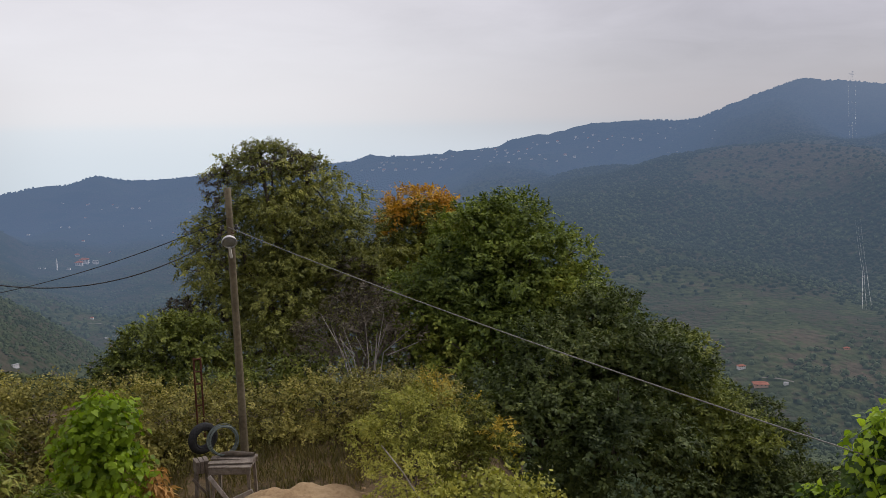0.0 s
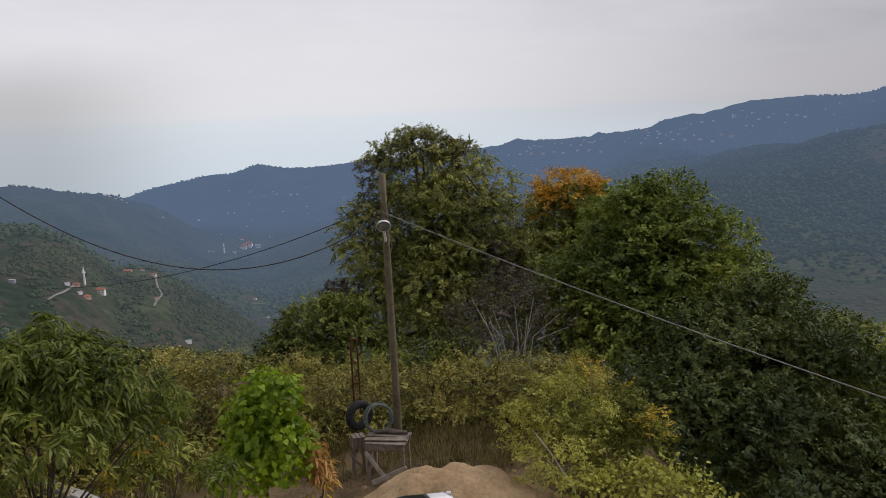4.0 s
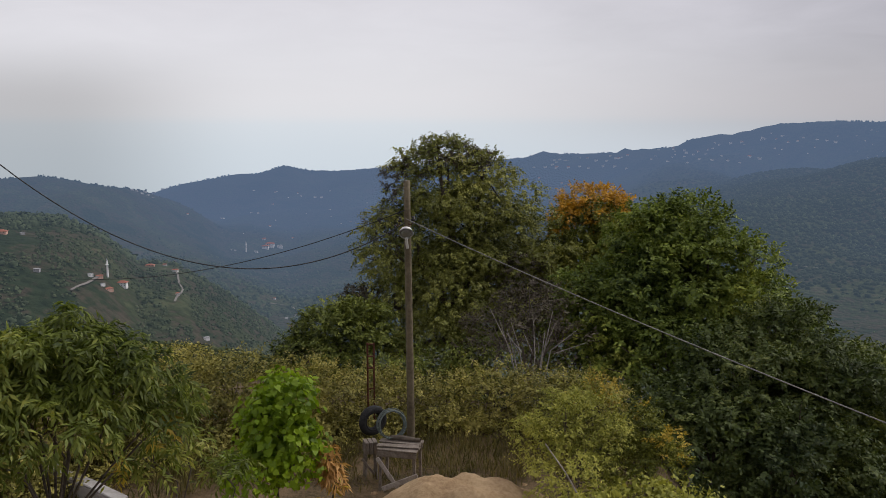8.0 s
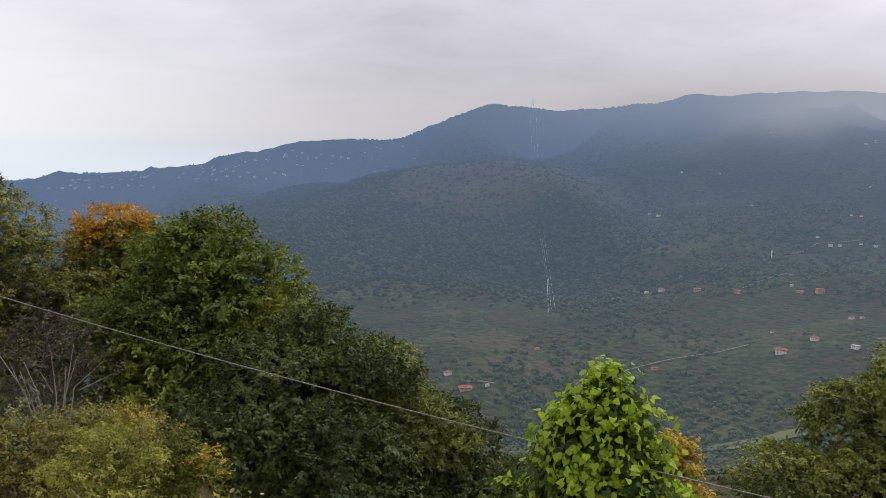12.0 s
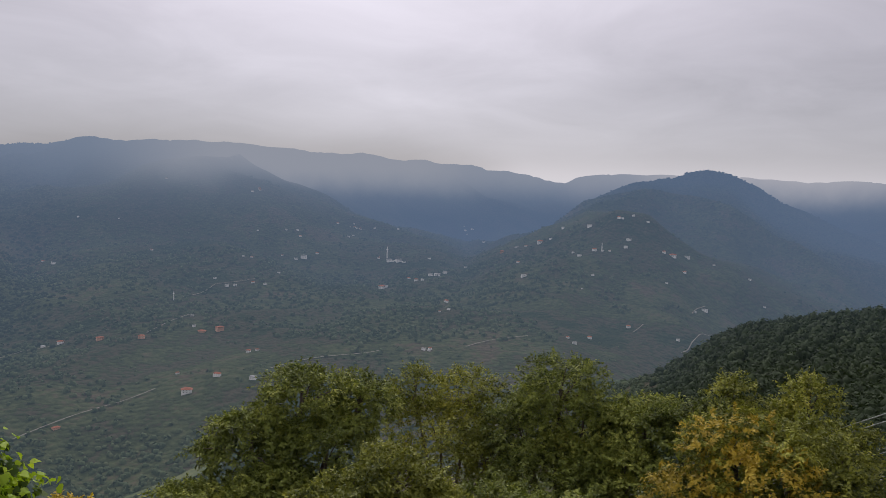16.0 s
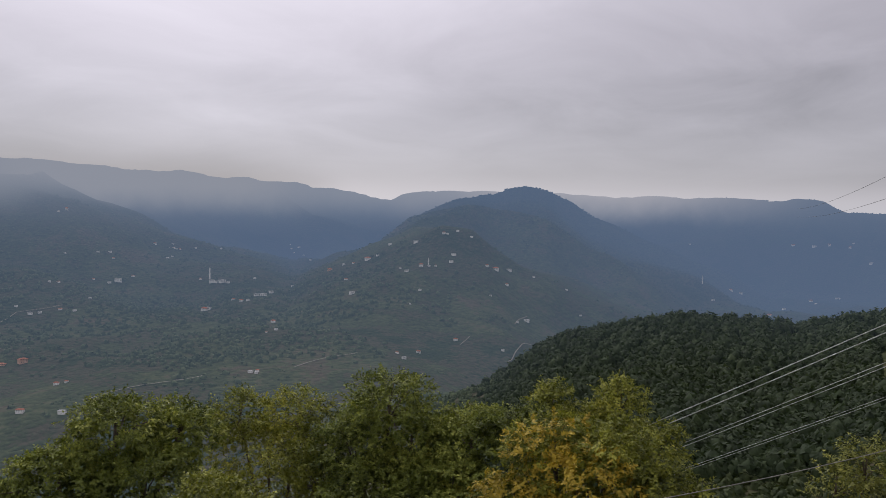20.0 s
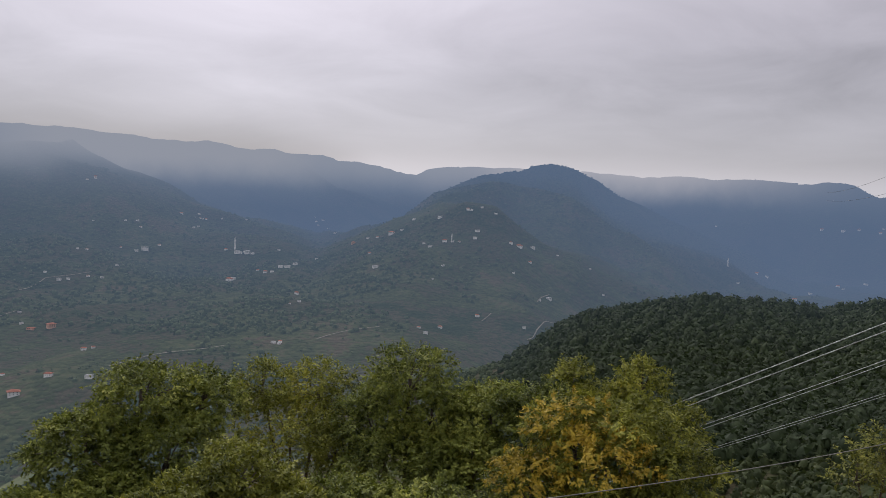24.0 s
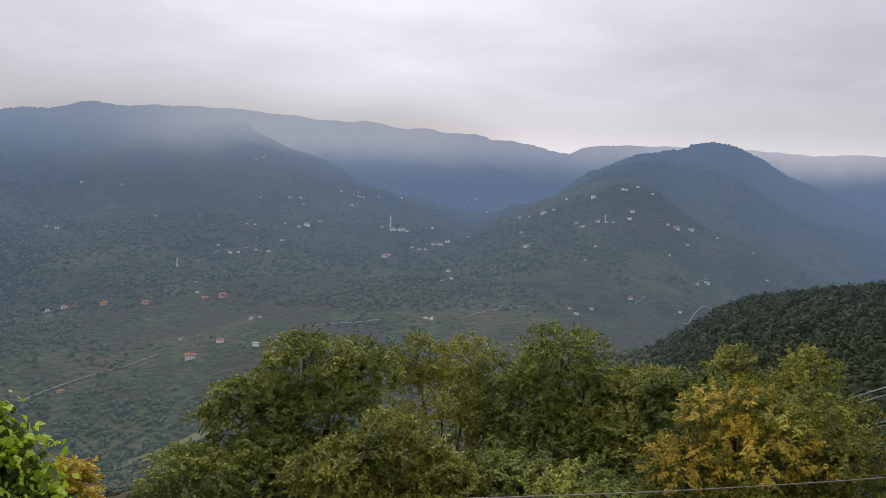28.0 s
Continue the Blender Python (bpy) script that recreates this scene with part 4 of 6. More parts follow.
# ---- poles ----
def pole(name, label, base_az, r, top_el, radius, lean, material):
    x, y = at(base_az, 0, r).xy
    g = ground_z(x, y)
    h = at(base_az, top_el, r).z - g
    root = new(name)
    root.location = (x, y, g)
    dx = lean * h
    ang = radians(base_az)
    side = Vector((math.cos(ang), -math.sin(ang), 0))
    n = 9
    pts = [side * (dx * k / n) + Vector((0, 0, -0.3 + (h + 0.3) * k / n)) for k in range(n + 1)]
    pts.append(pts[-1] + Vector((0, 0, 0.004)))
    radii = [radius * (1.12 - 0.22 * k / n + 0.02 * math.sin(k * 2.1)) for k in range(n + 1)] + [0.002]
    part("post", tubes_mesh("post", [(pts, radii)], 14), material, root, smooth=False)
    tagged(root, label, "utility pole")
    return root, h, side, dx


pole_a, h_a, side_a, dx_a = pole("utility_pole", "weathered wooden utility pole with a street lamp", -14.1, 16.0, -3.9, 0.07, -0.012, MAT["pole"])
pole_b, h_b, side_b, dx_b = pole("utility_pole", "tall weathered wooden utility pole with an oval lamp", -44.4, 16.0, 4.7, 0.078, 0.0, MAT["pole"])
pole_c, h_c, side_c, dx_c = pole("utility_pole", "leaning pale wooden pole carrying thin wires", 100.6, 20.0, -11.5, 0.068, 0.12, MAT["tan_wood"])


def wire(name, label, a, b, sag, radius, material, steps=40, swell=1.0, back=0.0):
    """A sagging cable from a to b; back carries it on behind a, swell thickens it towards b so that its far end stays
    visible to the camera.
    """
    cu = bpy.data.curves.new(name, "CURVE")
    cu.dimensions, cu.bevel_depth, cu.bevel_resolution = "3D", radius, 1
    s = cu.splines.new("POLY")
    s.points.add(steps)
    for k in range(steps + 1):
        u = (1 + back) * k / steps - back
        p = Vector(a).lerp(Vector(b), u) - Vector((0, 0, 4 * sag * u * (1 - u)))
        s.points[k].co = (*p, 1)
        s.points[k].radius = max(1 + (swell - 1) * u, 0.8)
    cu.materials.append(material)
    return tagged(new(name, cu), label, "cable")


top_a = at(-14.4, -6.5, 15.9)
top_b = at(-43.7, 2.0, 15.9)
wire("overhead_cable", "black sagging cable between two poles", top_b, at(-14.5, -6.8, 15.9), 1.75, 0.0105, MAT["cable"])
wire("overhead_cable", "thin second cable crossing below the first", at(-14.45, -5.9, 15.9), at(-36, -9.75, 22), 0.4, 0.009, MAT["cable"])
wire("overhead_cable", "long pale cable slung across the yard", top_a, at(101.9, -12.9, 20.0), 0.75, 0.0078, MAT["bare_cable"], 60)
# ---- hedge ----
for k, (a, e, r, rad) in enumerate([(-44, -17, 17, 1.2), (-39, -17.5, 17, 1.3), (-34.5, -17.5, 17.5, 1.3), (-30.5, -17.2, 17.5, 1.3), (-26.5, -17.8, 17.5, 1.2), (-22.5, -18.6, 17.5, 1.2), (-18.8, -19, 17.5, 1.15), (-15.2, -19.4, 17.8, 1.1), (-11.6, -19.6, 17.8, 1.1), (-8.2, -19, 17.6, 1.1), (-4.6, -19.2, 17.4, 1.0), (-1.5, -19.8, 16.8, 0.9)]):
    tree("hedge_bush", "browning olive hedge bush overgrown with creeper", (a, r), [(a, e, r, rad, 0.9), (a + 1.2, e - 2.6, r - 0.5, rad, 0.8), (a - 0.8, e - 4.6, r - 1.3, rad * 0.8, 0.55)], "brown", 900, 12, 0.075, 0.65, 0.13, 0.05, category="shrub", n_small=14)
VILLAGES = {
    "valley side": [(35.23, -9.84, 0.63, "r"), (37.55, -9.69, 0.75, "o"), (40.1, -9.68, 0.67, "o"), (34.23, -10.1, 0.43, "w"), (43.94, -9.32, 0.79, "p"), (45.1, -9.22, 0.87, "o"), (43.42, -9.11, 0.39, "w"), (43.31, -8.41, 0.36, "g"), (47.01, -10.81, 0.55, "r"), (44.96, -12.34, 0.55, "r"), (47.35, -12.64, 0.55, "w"), (42.99, -13.31, 0.79, "r"), (42.39, -12.17, 0.39, "r"), (26.8, -14.23, 0.43, "p"), (20.48, -16.05, 0.59, "r"), (21.74, -16.9, 1.03, "p"), (34.96, -15.11, 0.51, "p"), (34.83, -4.88, 0.43, "w"), (23.31, -16.88, 0.32, "w")],
    "upper valley side": [(59.57, -10.59, 0.43, "w"), (60.61, -7.26, 0.51, "w"), (56.31, -6.32, 0.63, "w"), (58.91, -5.81, 0.39, "w"), (59.92, -5.38, 0.71, "w"), (57.19, -4.47, 0.71, "w"), (50.65, -4.33, 0.75, "w"), (50.12, -4.54, 0.39, "w"), (50.17, -2.61, 0.32, "w"), (49.44, -2.6, 0.28, "w"), (50.38, -3.02, 0.28, "w"), (47.61, 0.16, 0.32, "w"), (47.14, -0.04, 0.32, "w"), (54.09, -2.32, 0.28, "w"), (54.48, -2.41, 0.28, "w"), (53.99, -2.87, 0.28, "w"), (59.34, -4.35, 0.32, "w"), (62.33, -2.25, 0.28, "w")],
    "hill village": [(45.53, -6.4, 0.47, "w"), (46.07, -6.38, 0.36, "w"), (47.24, -6.21, 0.36, "w"), (48.07, -6.28, 0.39, "w"), (44.74, -5.93, 0.32, "w"), (47.14, -4.48, 0.32, "w"), (46.61, -4.47, 0.28, "w"), (48.96, -5.51, 0.36, "w"), (47.52, -2.67, 0.24, "w"), (36.25, -2, 0.24, "w"), (40.7, -4.06, 0.28, "w"), (38.67, -2.05, 0.2, "w"), (41.59, 0.63, 0.2, "w"), (28.47, -0.44, 0.2, "w"), (49.18, -4.36, 0.24, "w"), (51.55, -4.17, 0.36, "w"), (55.48, -2.37, 0.24, "w"), (55.81, -4.4, 0.32, "w")],
    "spur village": [(56.07, -6.36, 0.71, "w"), (58.46, -5.84, 0.47, "w"), (59.47, -5.43, 0.55, "w"), (60.8, -7.82, 0.39, "w"), (59.12, -10.59, 0.55, "w"), (64.41, -3.71, 0.47, "o"), (65.38, -3.33, 0.36, "w"), (66.05, -3.26, 0.32, "w"), (67.03, -2.87, 0.71, "w"), (67.73, -2.69, 0.36, "w"), (68.57, -1.91, 0.36, "w"), (70.37, -1.69, 0.55, "w"), (69.74, -3.72, 0.51, "w"), (69.3, -3.58, 0.32, "w"), (70.75, -3.32, 0.51, "r"), (71.3, -3.38, 0.32, "w"), (71.77, -3.4, 0.28, "w")],
    "spur village top": [(72.3, -1.07, 0.39, "w"), (73.27, -0.91, 0.32, "w"), (74.25, -1.34, 0.32, "w"), (73.02, -2.53, 0.55, "w"), (72.85, -3.08, 0.47, "w"), (75.95, -3.45, 0.71, "w"), (76.9, -3.52, 0.55, "w"), (75.37, -3.32, 0.39, "w"), (65.97, -5.28, 0.63, "w"), (65.54, -4.38, 0.36, "w"), (70.69, -5.09, 0.36, "w"), (70.02, -6.06, 0.24, "w"), (76.76, -4.61, 0.36, "w"), (78.18, -6.96, 0.67, "w"), (77.55, -7.19, 0.32, "w"), (73.25, -8.47, 0.47, "w"), (70.66, -9.34, 0.51, "r"), (69.65, -9.77, 0.51, "w")],
    "spur foot": [(69.16, -9.41, 0.39, "w"), (76.56, -9.12, 0.39, "w"), (75.64, -5.37, 0.32, "w"), (81.88, -6.6, 0.28, "w"), (78.62, -4.02, 0.28, "w"), (80.89, -4.85, 0.28, "w"), (61.88, -4.89, 0.32, "w"), (62.64, -2.79, 0.28, "w"), (63.12, -3.09, 0.32, "w"), (61.8, -2.34, 0.28, "w"), (62.23, -2.21, 0.24, "w"), (56.79, -4.59, 0.39, "w"), (57.57, -4.62, 0.39, "w"), (57.12, -2.36, 0.24, "w"), (54.24, -2.37, 0.28, "w"), (53.69, -2.96, 0.32, "w"), (52.91, -2.05, 0.32, "w"), (54.04, -2.06, 0.24, "w")],
    "far village inland": [(95.37, -1.39, 0.36, "w"), (96.6, -1.46, 0.36, "w"), (97.46, -1.36, 0.32, "w"), (98.66, -1.47, 0.32, "w"), (98.82, -1.17, 0.28, "w"), (99.85, -2.41, 0.36, "w"), (101.85, -3.68, 0.36, "w"), (102.39, -3.54, 0.32, "w"), (91.67, -4.46, 0.36, "w"), (92.29, -4.62, 0.36, "w"), (90.57, -5.15, 0.32, "w"), (88.99, -1.57, 0.24, "w"), (94.06, -5.92, 0.47, "w"), (94.94, -5.5, 0.39, "w"), (96.51, -4.87, 0.36, "w"), (98.06, -4.64, 0.43, "w"), (100.75, -5.17, 0.36, "w"), (101.14, -5.25, 0.32, "w")],
    "mosque hamlet": [(-34.9, -9.8, 0.59, "o"), (-34.38, -10.58, 0.71, "p"), (-33.53, -10.35, 0.87, "r"), (-34.74, -10.37, 0.39, "w"), (-31.76, -9.16, 0.79, "p"), (-30.19, -9.67, 0.55, "r"), (-30.11, -11.28, 0.39, "w"), (-42.37, -9.04, 0.51, "r"), (-38.52, -9.11, 0.55, "g"), (-40.35, -6.48, 0.95, "p"), (-43.48, -6.57, 0.63, "w"), (-39.18, -6.78, 0.39, "g"), (-42.11, -5.49, 0.36, "w"), (-41.43, -5.65, 0.47, "w"), (-28.36, -14.36, 0.55, "w"), (-44.23, -6.43, 0.36, "w"), (-30.83, -9.31, 0.36, "r")],
    "coast slope": [(-23.88, -8.15, 0.95, "w"), (-23.22, -8.35, 0.63, "w"), (-24.27, -7.83, 0.47, "w"), (-24.83, -8.69, 0.39, "w"), (-26.97, -6.33, 0.32, "w"), (-23.7, -11.94, 0.36, "w"), (-21.91, -4.78, 0.24, "w"), (-23.44, -4.71, 0.24, "w"), (-20.73, -5.01, 0.32, "w"), (-20.3, -5.09, 0.24, "w"), (-21.68, -4.94, 0.24, "w"), (-29.22, -6.04, 0.24, "w"), (-26.23, -8.55, 0.24, "w"), (-22.31, -7.8, 0.28, "w"), (-22.64, -13.82, 0.39, "p"), (-22.92, -13.27, 0.36, "w")],
    "coast town": [(-32.64, -4.28, 0.28, "w"), (-32.35, -4.36, 0.28, "w"), (-32.09, -4.25, 0.24, "w"), (-31.84, -4.44, 0.28, "w"), (-31.54, -4.33, 0.28, "w"), (-31.28, -4.52, 0.32, "w"), (-31.02, -4.33, 0.24, "w"), (-30.72, -4.3, 0.28, "w"), (-30.42, -4.26, 0.24, "w"), (-31.66, -4.67, 0.24, "w"), (-31.37, -4.86, 0.24, "w"), (-32.02, -4.55, 0.24, "w")],
    "ridge village": [(-4.78, -2.98, 0.32, "w"), (-3.99, -2.92, 0.36, "w"), (-3.21, -2.97, 0.32, "w"), (-2.43, -2.91, 0.32, "w"), (-1.84, -2.99, 0.36, "w"), (-0.85, -2.89, 0.36, "w"), (-0.07, -2.87, 0.36, "w"), (0.72, -3, 0.39, "w"), (-5.56, -3, 0.28, "w"), (-5.19, -3.79, 0.28, "w"), (-3.63, -4.13, 0.28, "w"), (3.67, -2.26, 0.28, "w"), (3.39, -2.49, 0.32, "w"), (4.45, -2.19, 0.28, "w"), (5.42, -2.32, 0.32, "w"), (6.2, -2.4, 0.32, "w"), (6.78, -2.1, 0.28, "w")],
    "ridge village end": [(7.17, -2.41, 0.32, "w"), (8.51, -2.12, 0.39, "w"), (9.13, -2.24, 0.39, "w"), (5.81, -2.01, 0.28, "w"), (12.47, -1.02, 0.28, "w"), (13.03, -1.1, 0.28, "w"), (13.52, -1.14, 0.36, "w"), (11.35, -1.12, 0.24, "w"), (10.03, -1.6, 0.24, "w"), (10.79, -1.22, 0.24, "w"), (14.69, -0.78, 0.2, "w"), (15.77, -0.53, 0.2, "w"), (4.64, -2.58, 0.24, "w"), (7.94, -2.54, 0.28, "w"), (3.86, -1.87, 0.2, "w"), (10.42, -1.72, 0.2, "w")],
}
ROADS = [
    [(40.41, -9.59), (41.57, -9.03), (42.93, -8.51), (43.43, -8.37)],
    [(32.33, -15.82), (33.34, -15.53), (34.96, -15.0), (36.77, -14.44), (38.78, -14.01), (40.96, -13.25)],
    [(31.84, -10.77), (33.24, -10.39), (35.04, -10.16)],
    [(48.54, -12.13), (51.15, -11.58), (54.41, -11.19), (56.17, -10.91)],
    [(38.19, -20.29), (40.22, -19.74), (42.83, -18.98), (45.0, -18.18)],
    [(42.67, -7.27), (44.77, -6.47), (47.42, -6.04)],
    [(62.07, -10.5), (63.64, -10.04), (66.4, -9.6)],
    [(76.83, -10.09), (77.28, -9.91), (77.52, -9.44), (78.82, -8.85)],
    [(77.37, -7.43), (77.69, -7.06), (78.21, -6.88)],
    [(73.58, -8.92), (74.22, -8.38)],
    [(-30.16, -9.86), (-30.02, -10.4), (-30.03, -10.94), (-30.19, -11.39), (-30.31, -11.92)],
    [(-24.1, -12.32), (-23.03, -12.49), (-22.32, -12.69), (-22.12, -13.01), (-22.48, -13.35), (-23.31, -13.38)],
    [(-36.65, -10.72), (-35.82, -10.32), (-34.98, -9.99)],
    [(21.41, -16.73), (22.8, -16.72), (23.79, -16.84)],
    [(9.2, -9.25), (10.99, -9.16), (12.99, -9.2)],
]


# ---- the distance: roads, houses, woods ----
def ribbon(points, width):
    pts = [on_land(a, e) for a, e in points]
    dense = []
    for p, q in zip(pts, pts[1:]):
        n = max(2, int((q - p).length / 14))
        ra, rb = math.hypot(p.x, p.y), math.hypot(q.x, q.y)
        aa, ab = math.atan2(p.x, p.y), math.atan2(q.x, q.y)
        for k in range(n):
            u = k / n
            a, r = aa + (ab - aa) * u, ra + (rb - ra) * u
            dense.append((r * math.sin(a), r * math.cos(a)))
    dense.append((pts[-1].x, pts[-1].y))
    xy = np.array(dense)
    wind = np.minimum(np.arange(len(xy)), np.arange(len(xy))[::-1]).clip(0, 4)[:, None] / 4
    xy = xy + wind * 9.0 * np.stack([fbm(xy[:, 0], xy[:, 1], 70, 41, 2), fbm(xy[:, 0], xy[:, 1], 70, 43, 2)], 1)
    d = np.gradient(xy, axis=0)
    d /= np.linalg.norm(d, axis=1)[:, None] + 1e-9
    side = np.stack([-d[:, 1], d[:, 0]], 1)
    wide = width * (0.8 + 0.4 * rng.random((len(xy), 1)))
    edges = [xy + side * wide * s for s in (-0.5, 0.0, 0.5)]
    V = np.stack([np.column_stack([e, land(e[:, 0], e[:, 1]) + 1.3]) for e in edges], 1).reshape(-1, 3)
    return mesh_np("road", V, grid_faces(len(xy), 3)[:, ::-1])


for k, line in enumerate(ROADS):
    if k == 4:
        tagged(part("meadow", ribbon(line, 16.0), MAT["meadow"]), "light green meadow strip along the valley floor", "meadow", kind="structure")
        continue
    tagged(part("road", ribbon(line, 1.3), MAT["road"]), "pale narrow road winding along the valley side", "road", kind="structure")


def box_bm(bm, lo, hi):
    vs = [bm.verts.new((x, y, z)) for z in (lo[2], hi[2]) for x, y in ((lo[0], lo[1]), (hi[0], lo[1]), (hi[0], hi[1]), (lo[0], hi[1]))]
    for f in ((3, 2, 1, 0), (4, 5, 6, 7), (0, 1, 5, 4), (1, 2, 6, 5), (2, 3, 7, 6), (3, 0, 4, 7)):
        bm.faces.new([vs[i] for i in f])
    return bm


def house_proto(wall_mat, roof_mat, label, flat=False, storeys=2):
    """A house one metre wide with its front towards -y, to be scaled."""
    root = new("house")
    h, d = 0.23 * storeys, 0.75
    part("wall", box_bm(bmesh.new(), (-0.5, -d / 2, -0.35), (0.5, d / 2, h)), wall_mat, root)
    bm = bmesh.new()
    if flat:
        box_bm(bm, (-0.54, -d / 2 - 0.04, h + 0.003), (0.54, d / 2 + 0.04, h + 0.07))
    else:
        e = [bm.verts.new(p) for p in ((-0.58, -d / 2 - 0.08, h), (0.58, -d / 2 - 0.08, h), (0.58, d / 2 + 0.08, h), (-0.58, d / 2 + 0.08, h))]
        low = [bm.verts.new((v.co.x, v.co.y, h - 0.03)) for v in e]
        r1, r2 = bm.verts.new((-0.2, 0, h + 0.22)), bm.verts.new((0.2, 0, h + 0.22))
        for f in ((e[0], e[1], r2, r1), (e[2], e[3], r1, r2), (e[1], e[2], r2), (e[3], e[0], r1), low[::-1]):
            bm.faces.new(f)
        for i in range(4):
            bm.faces.new((low[i], low[(i + 1) % 4], e[(i + 1) % 4], e[i]))
    part("roof", bm, roof_mat, root)
    pane = None
    for s in range(storeys):
        for x in (-0.3, 0.0, 0.3):
            if pane is None:
                bm = box_bm(bmesh.new(), (-0.04, -0.012, -0.05), (0.04, 0.0, 0.05))
                pane = part("window", bm, MAT["glass"], root)
            else:
                pane = new("window", pane.data)
                pane.parent = root
            pane.location = (x, -d / 2 - 0.002, 0.12 + 0.23 * s)
    return tagged(root, label, "house")


PROTO = dict(
    w=house_proto(MAT["house_wall"], MAT["roof_grey"], "small white house with a grey roof on the hillside", True),
    r=house_proto(MAT["house_wall"], MAT["roof_red"], "white house with a red tiled hip roof on the hillside"),
    o=house_proto(MAT["house_pink"], MAT["roof_red"], "orange-plastered house with a red tiled roof", storeys=3),
    p=house_proto(MAT["house_pink"], MAT["roof_red"], "pink house with a low red roof", storeys=1),
    g=house_proto(MAT["house_grey"], MAT["roof_grey"], "unplastered grey house with a flat roof", True),
    v=house_proto(MAT["house_wall"], MAT["roof_red"], "small pale house with a faded red roof", storeys=2),
)
used, sites = set(), []
# the ridge town strung along the skyline, and farms on the seaward hills
crest_el = np.array([(r[0], r[2]) for r in SKYLINE])
VILLAGES["ridge town"] = [(a, float(np.interp(a, crest_el[:, 0], crest_el[:, 1])) - rng.uniform(0.12, 0.8), rng.uniform(0.2, 0.34), "w") for a in rng.uniform(-4.5, 10.5, 40)] + [(a, float(np.interp(a, crest_el[:, 0], crest_el[:, 1])) - rng.uniform(0.3, 2.2), rng.uniform(0.13, 0.22), "w") for a in rng.uniform(10, 19, 16)]
VILLAGES["seaward hills"] = [(a, e, rng.uniform(0.13, 0.26), "w") for a, e in zip(rng.uniform(-26, -13, 22), rng.uniform(-7.5, -4.4, 22))]
for rows in list(VILLAGES.values())[:9]:
    # some houses have a smaller neighbour
    rows += [(a + rng.choice((-1, 1)) * rng.uniform(0.25, 0.7), e + rng.uniform(-0.22, 0.18), w * rng.uniform(0.55, 0.85), "w") for a, e, w, _ in rows if rng.random() < 0.12]
for village, rows in VILLAGES.items():
    for az, el, wide, kind in rows:
        if kind == "w" and village != "coast town" and rng.random() < 0.25:
            kind = "v"
        p = on_land(az, el - wide * 0.3)
        size = max(3.5, math.radians(wide) * math.hypot(p.x, p.y) * 0.95)
        size *= 0.6 if math.hypot(p.x, p.y) > 800 else 0.9
        size *= 0.8 if village == "mosque hamlet" else 1.0
        sites.append((p.x, p.y))
        turn = pose(p.x, p.y, p.z + 0.4, 0, 0, -az + rng.uniform(-30, 30))
        if kind in used:
            ob = copy_thing(PROTO[kind], turn)
        else:
            ob = PROTO[kind]
            ob.matrix_basis = turn
            used.add(kind)
        ob.scale = (size, size * 0.8, size * rng.uniform(0.65, 0.95) * (0.75 if kind == "o" else 1))
        if village == "coast town":
            ob.scale = (size * 1.2, size * 0.8, size * 0.8)
        ob["group"] = "houses of the " + village


def minaret(az, el_top, el_base):
    p = on_land(az, el_base)
    r = math.hypot(p.x, p.y)
    h = r * (math.tan(radians(el_top)) - math.tan(radians(el_base))) + 1
    root = new("minaret")
    root.location = p
    w = h * 0.055
    part("shaft", tubes_mesh("shaft", [([(0, 0, -2), (0, 0, h * 0.2), (0, 0, h * 0.84)], (w * 1.25, w, w * 0.8))], 10), MAT["house_wall"], root)
    part("balcony", tubes_mesh("balcony", [([(0, 0, h * 0.62), (0, 0, h * 0.64), (0, 0, h * 0.67), (0, 0, h * 0.675)], (w, w * 1.8, w * 1.8, w * 0.9))], 10), MAT["house_wall"], root)
    part("cap", tubes_mesh("cap", [([(0, 0, h * 0.84), (0, 0, h)], (w * 0.9, 0.02))], 10), MAT["roof_grey"], root)
    tagged(root, "slender white minaret with a pointed grey cap", "minaret")


for row in ((-34.4, -8.8, -9.95), (-25.5, -8.0, -8.75), (56.4, -3.6, -4.4), (42.1, -6.85, -7.45), (71.25, -2.9, -3.5), (89.87, -3.6, -4.2)):
    minaret(*row)


def pylon(az, el_top, el_base, thick):
    p = on_land(az, el_base)
    h = math.hypot(p.x, p.y) * (math.tan(radians(el_top)) - math.tan(radians(el_base)))
    root = new("pylon")
    root.location, root.rotation_euler = p, (0, 0, radians(-az))
    w, t = h * 0.12, h * thick

    def half(z):
        return w * (1 - 0.8 * z / h)
    for sx, sy in ((1, 1), (1, -1), (-1, 1), (-1, -1)):
        part("leg", tubes_mesh("leg", [([(sx * w, sy * w, -2), (sx * half(h), sy * half(h), h)], (t, t))], 4), MAT["steel"], root)
    for k in range(7):
        z0, z1 = h * k / 7, h * (k + 1) / 7
        a, b = half(z0), half(z1)
        limbs = [([(-a, s * a, z0), (b, s * b, z1)], (t * 0.6, t * 0.6)) for s in (-1, 1)] + [([(s * a, a, z0), (s * b, -b, z1)], (t * 0.6, t * 0.6)) for s in (-1, 1)]
        part("brace", tubes_mesh("brace", limbs, 4), MAT["steel"], root)
    for z, arm in ((0.68, 0.2), (0.8, 0.26), (0.92, 0.18)):
        part("arm", tubes_mesh("arm", [([(-h * arm, 0, h * z), (0, 0, h * z + h * 0.03), (h * arm, 0, h * z)], (t, t * 1.4, t))], 4), MAT["steel"], root)
    tagged(root, "grey lattice steel pylon on the far slope", "pylon")


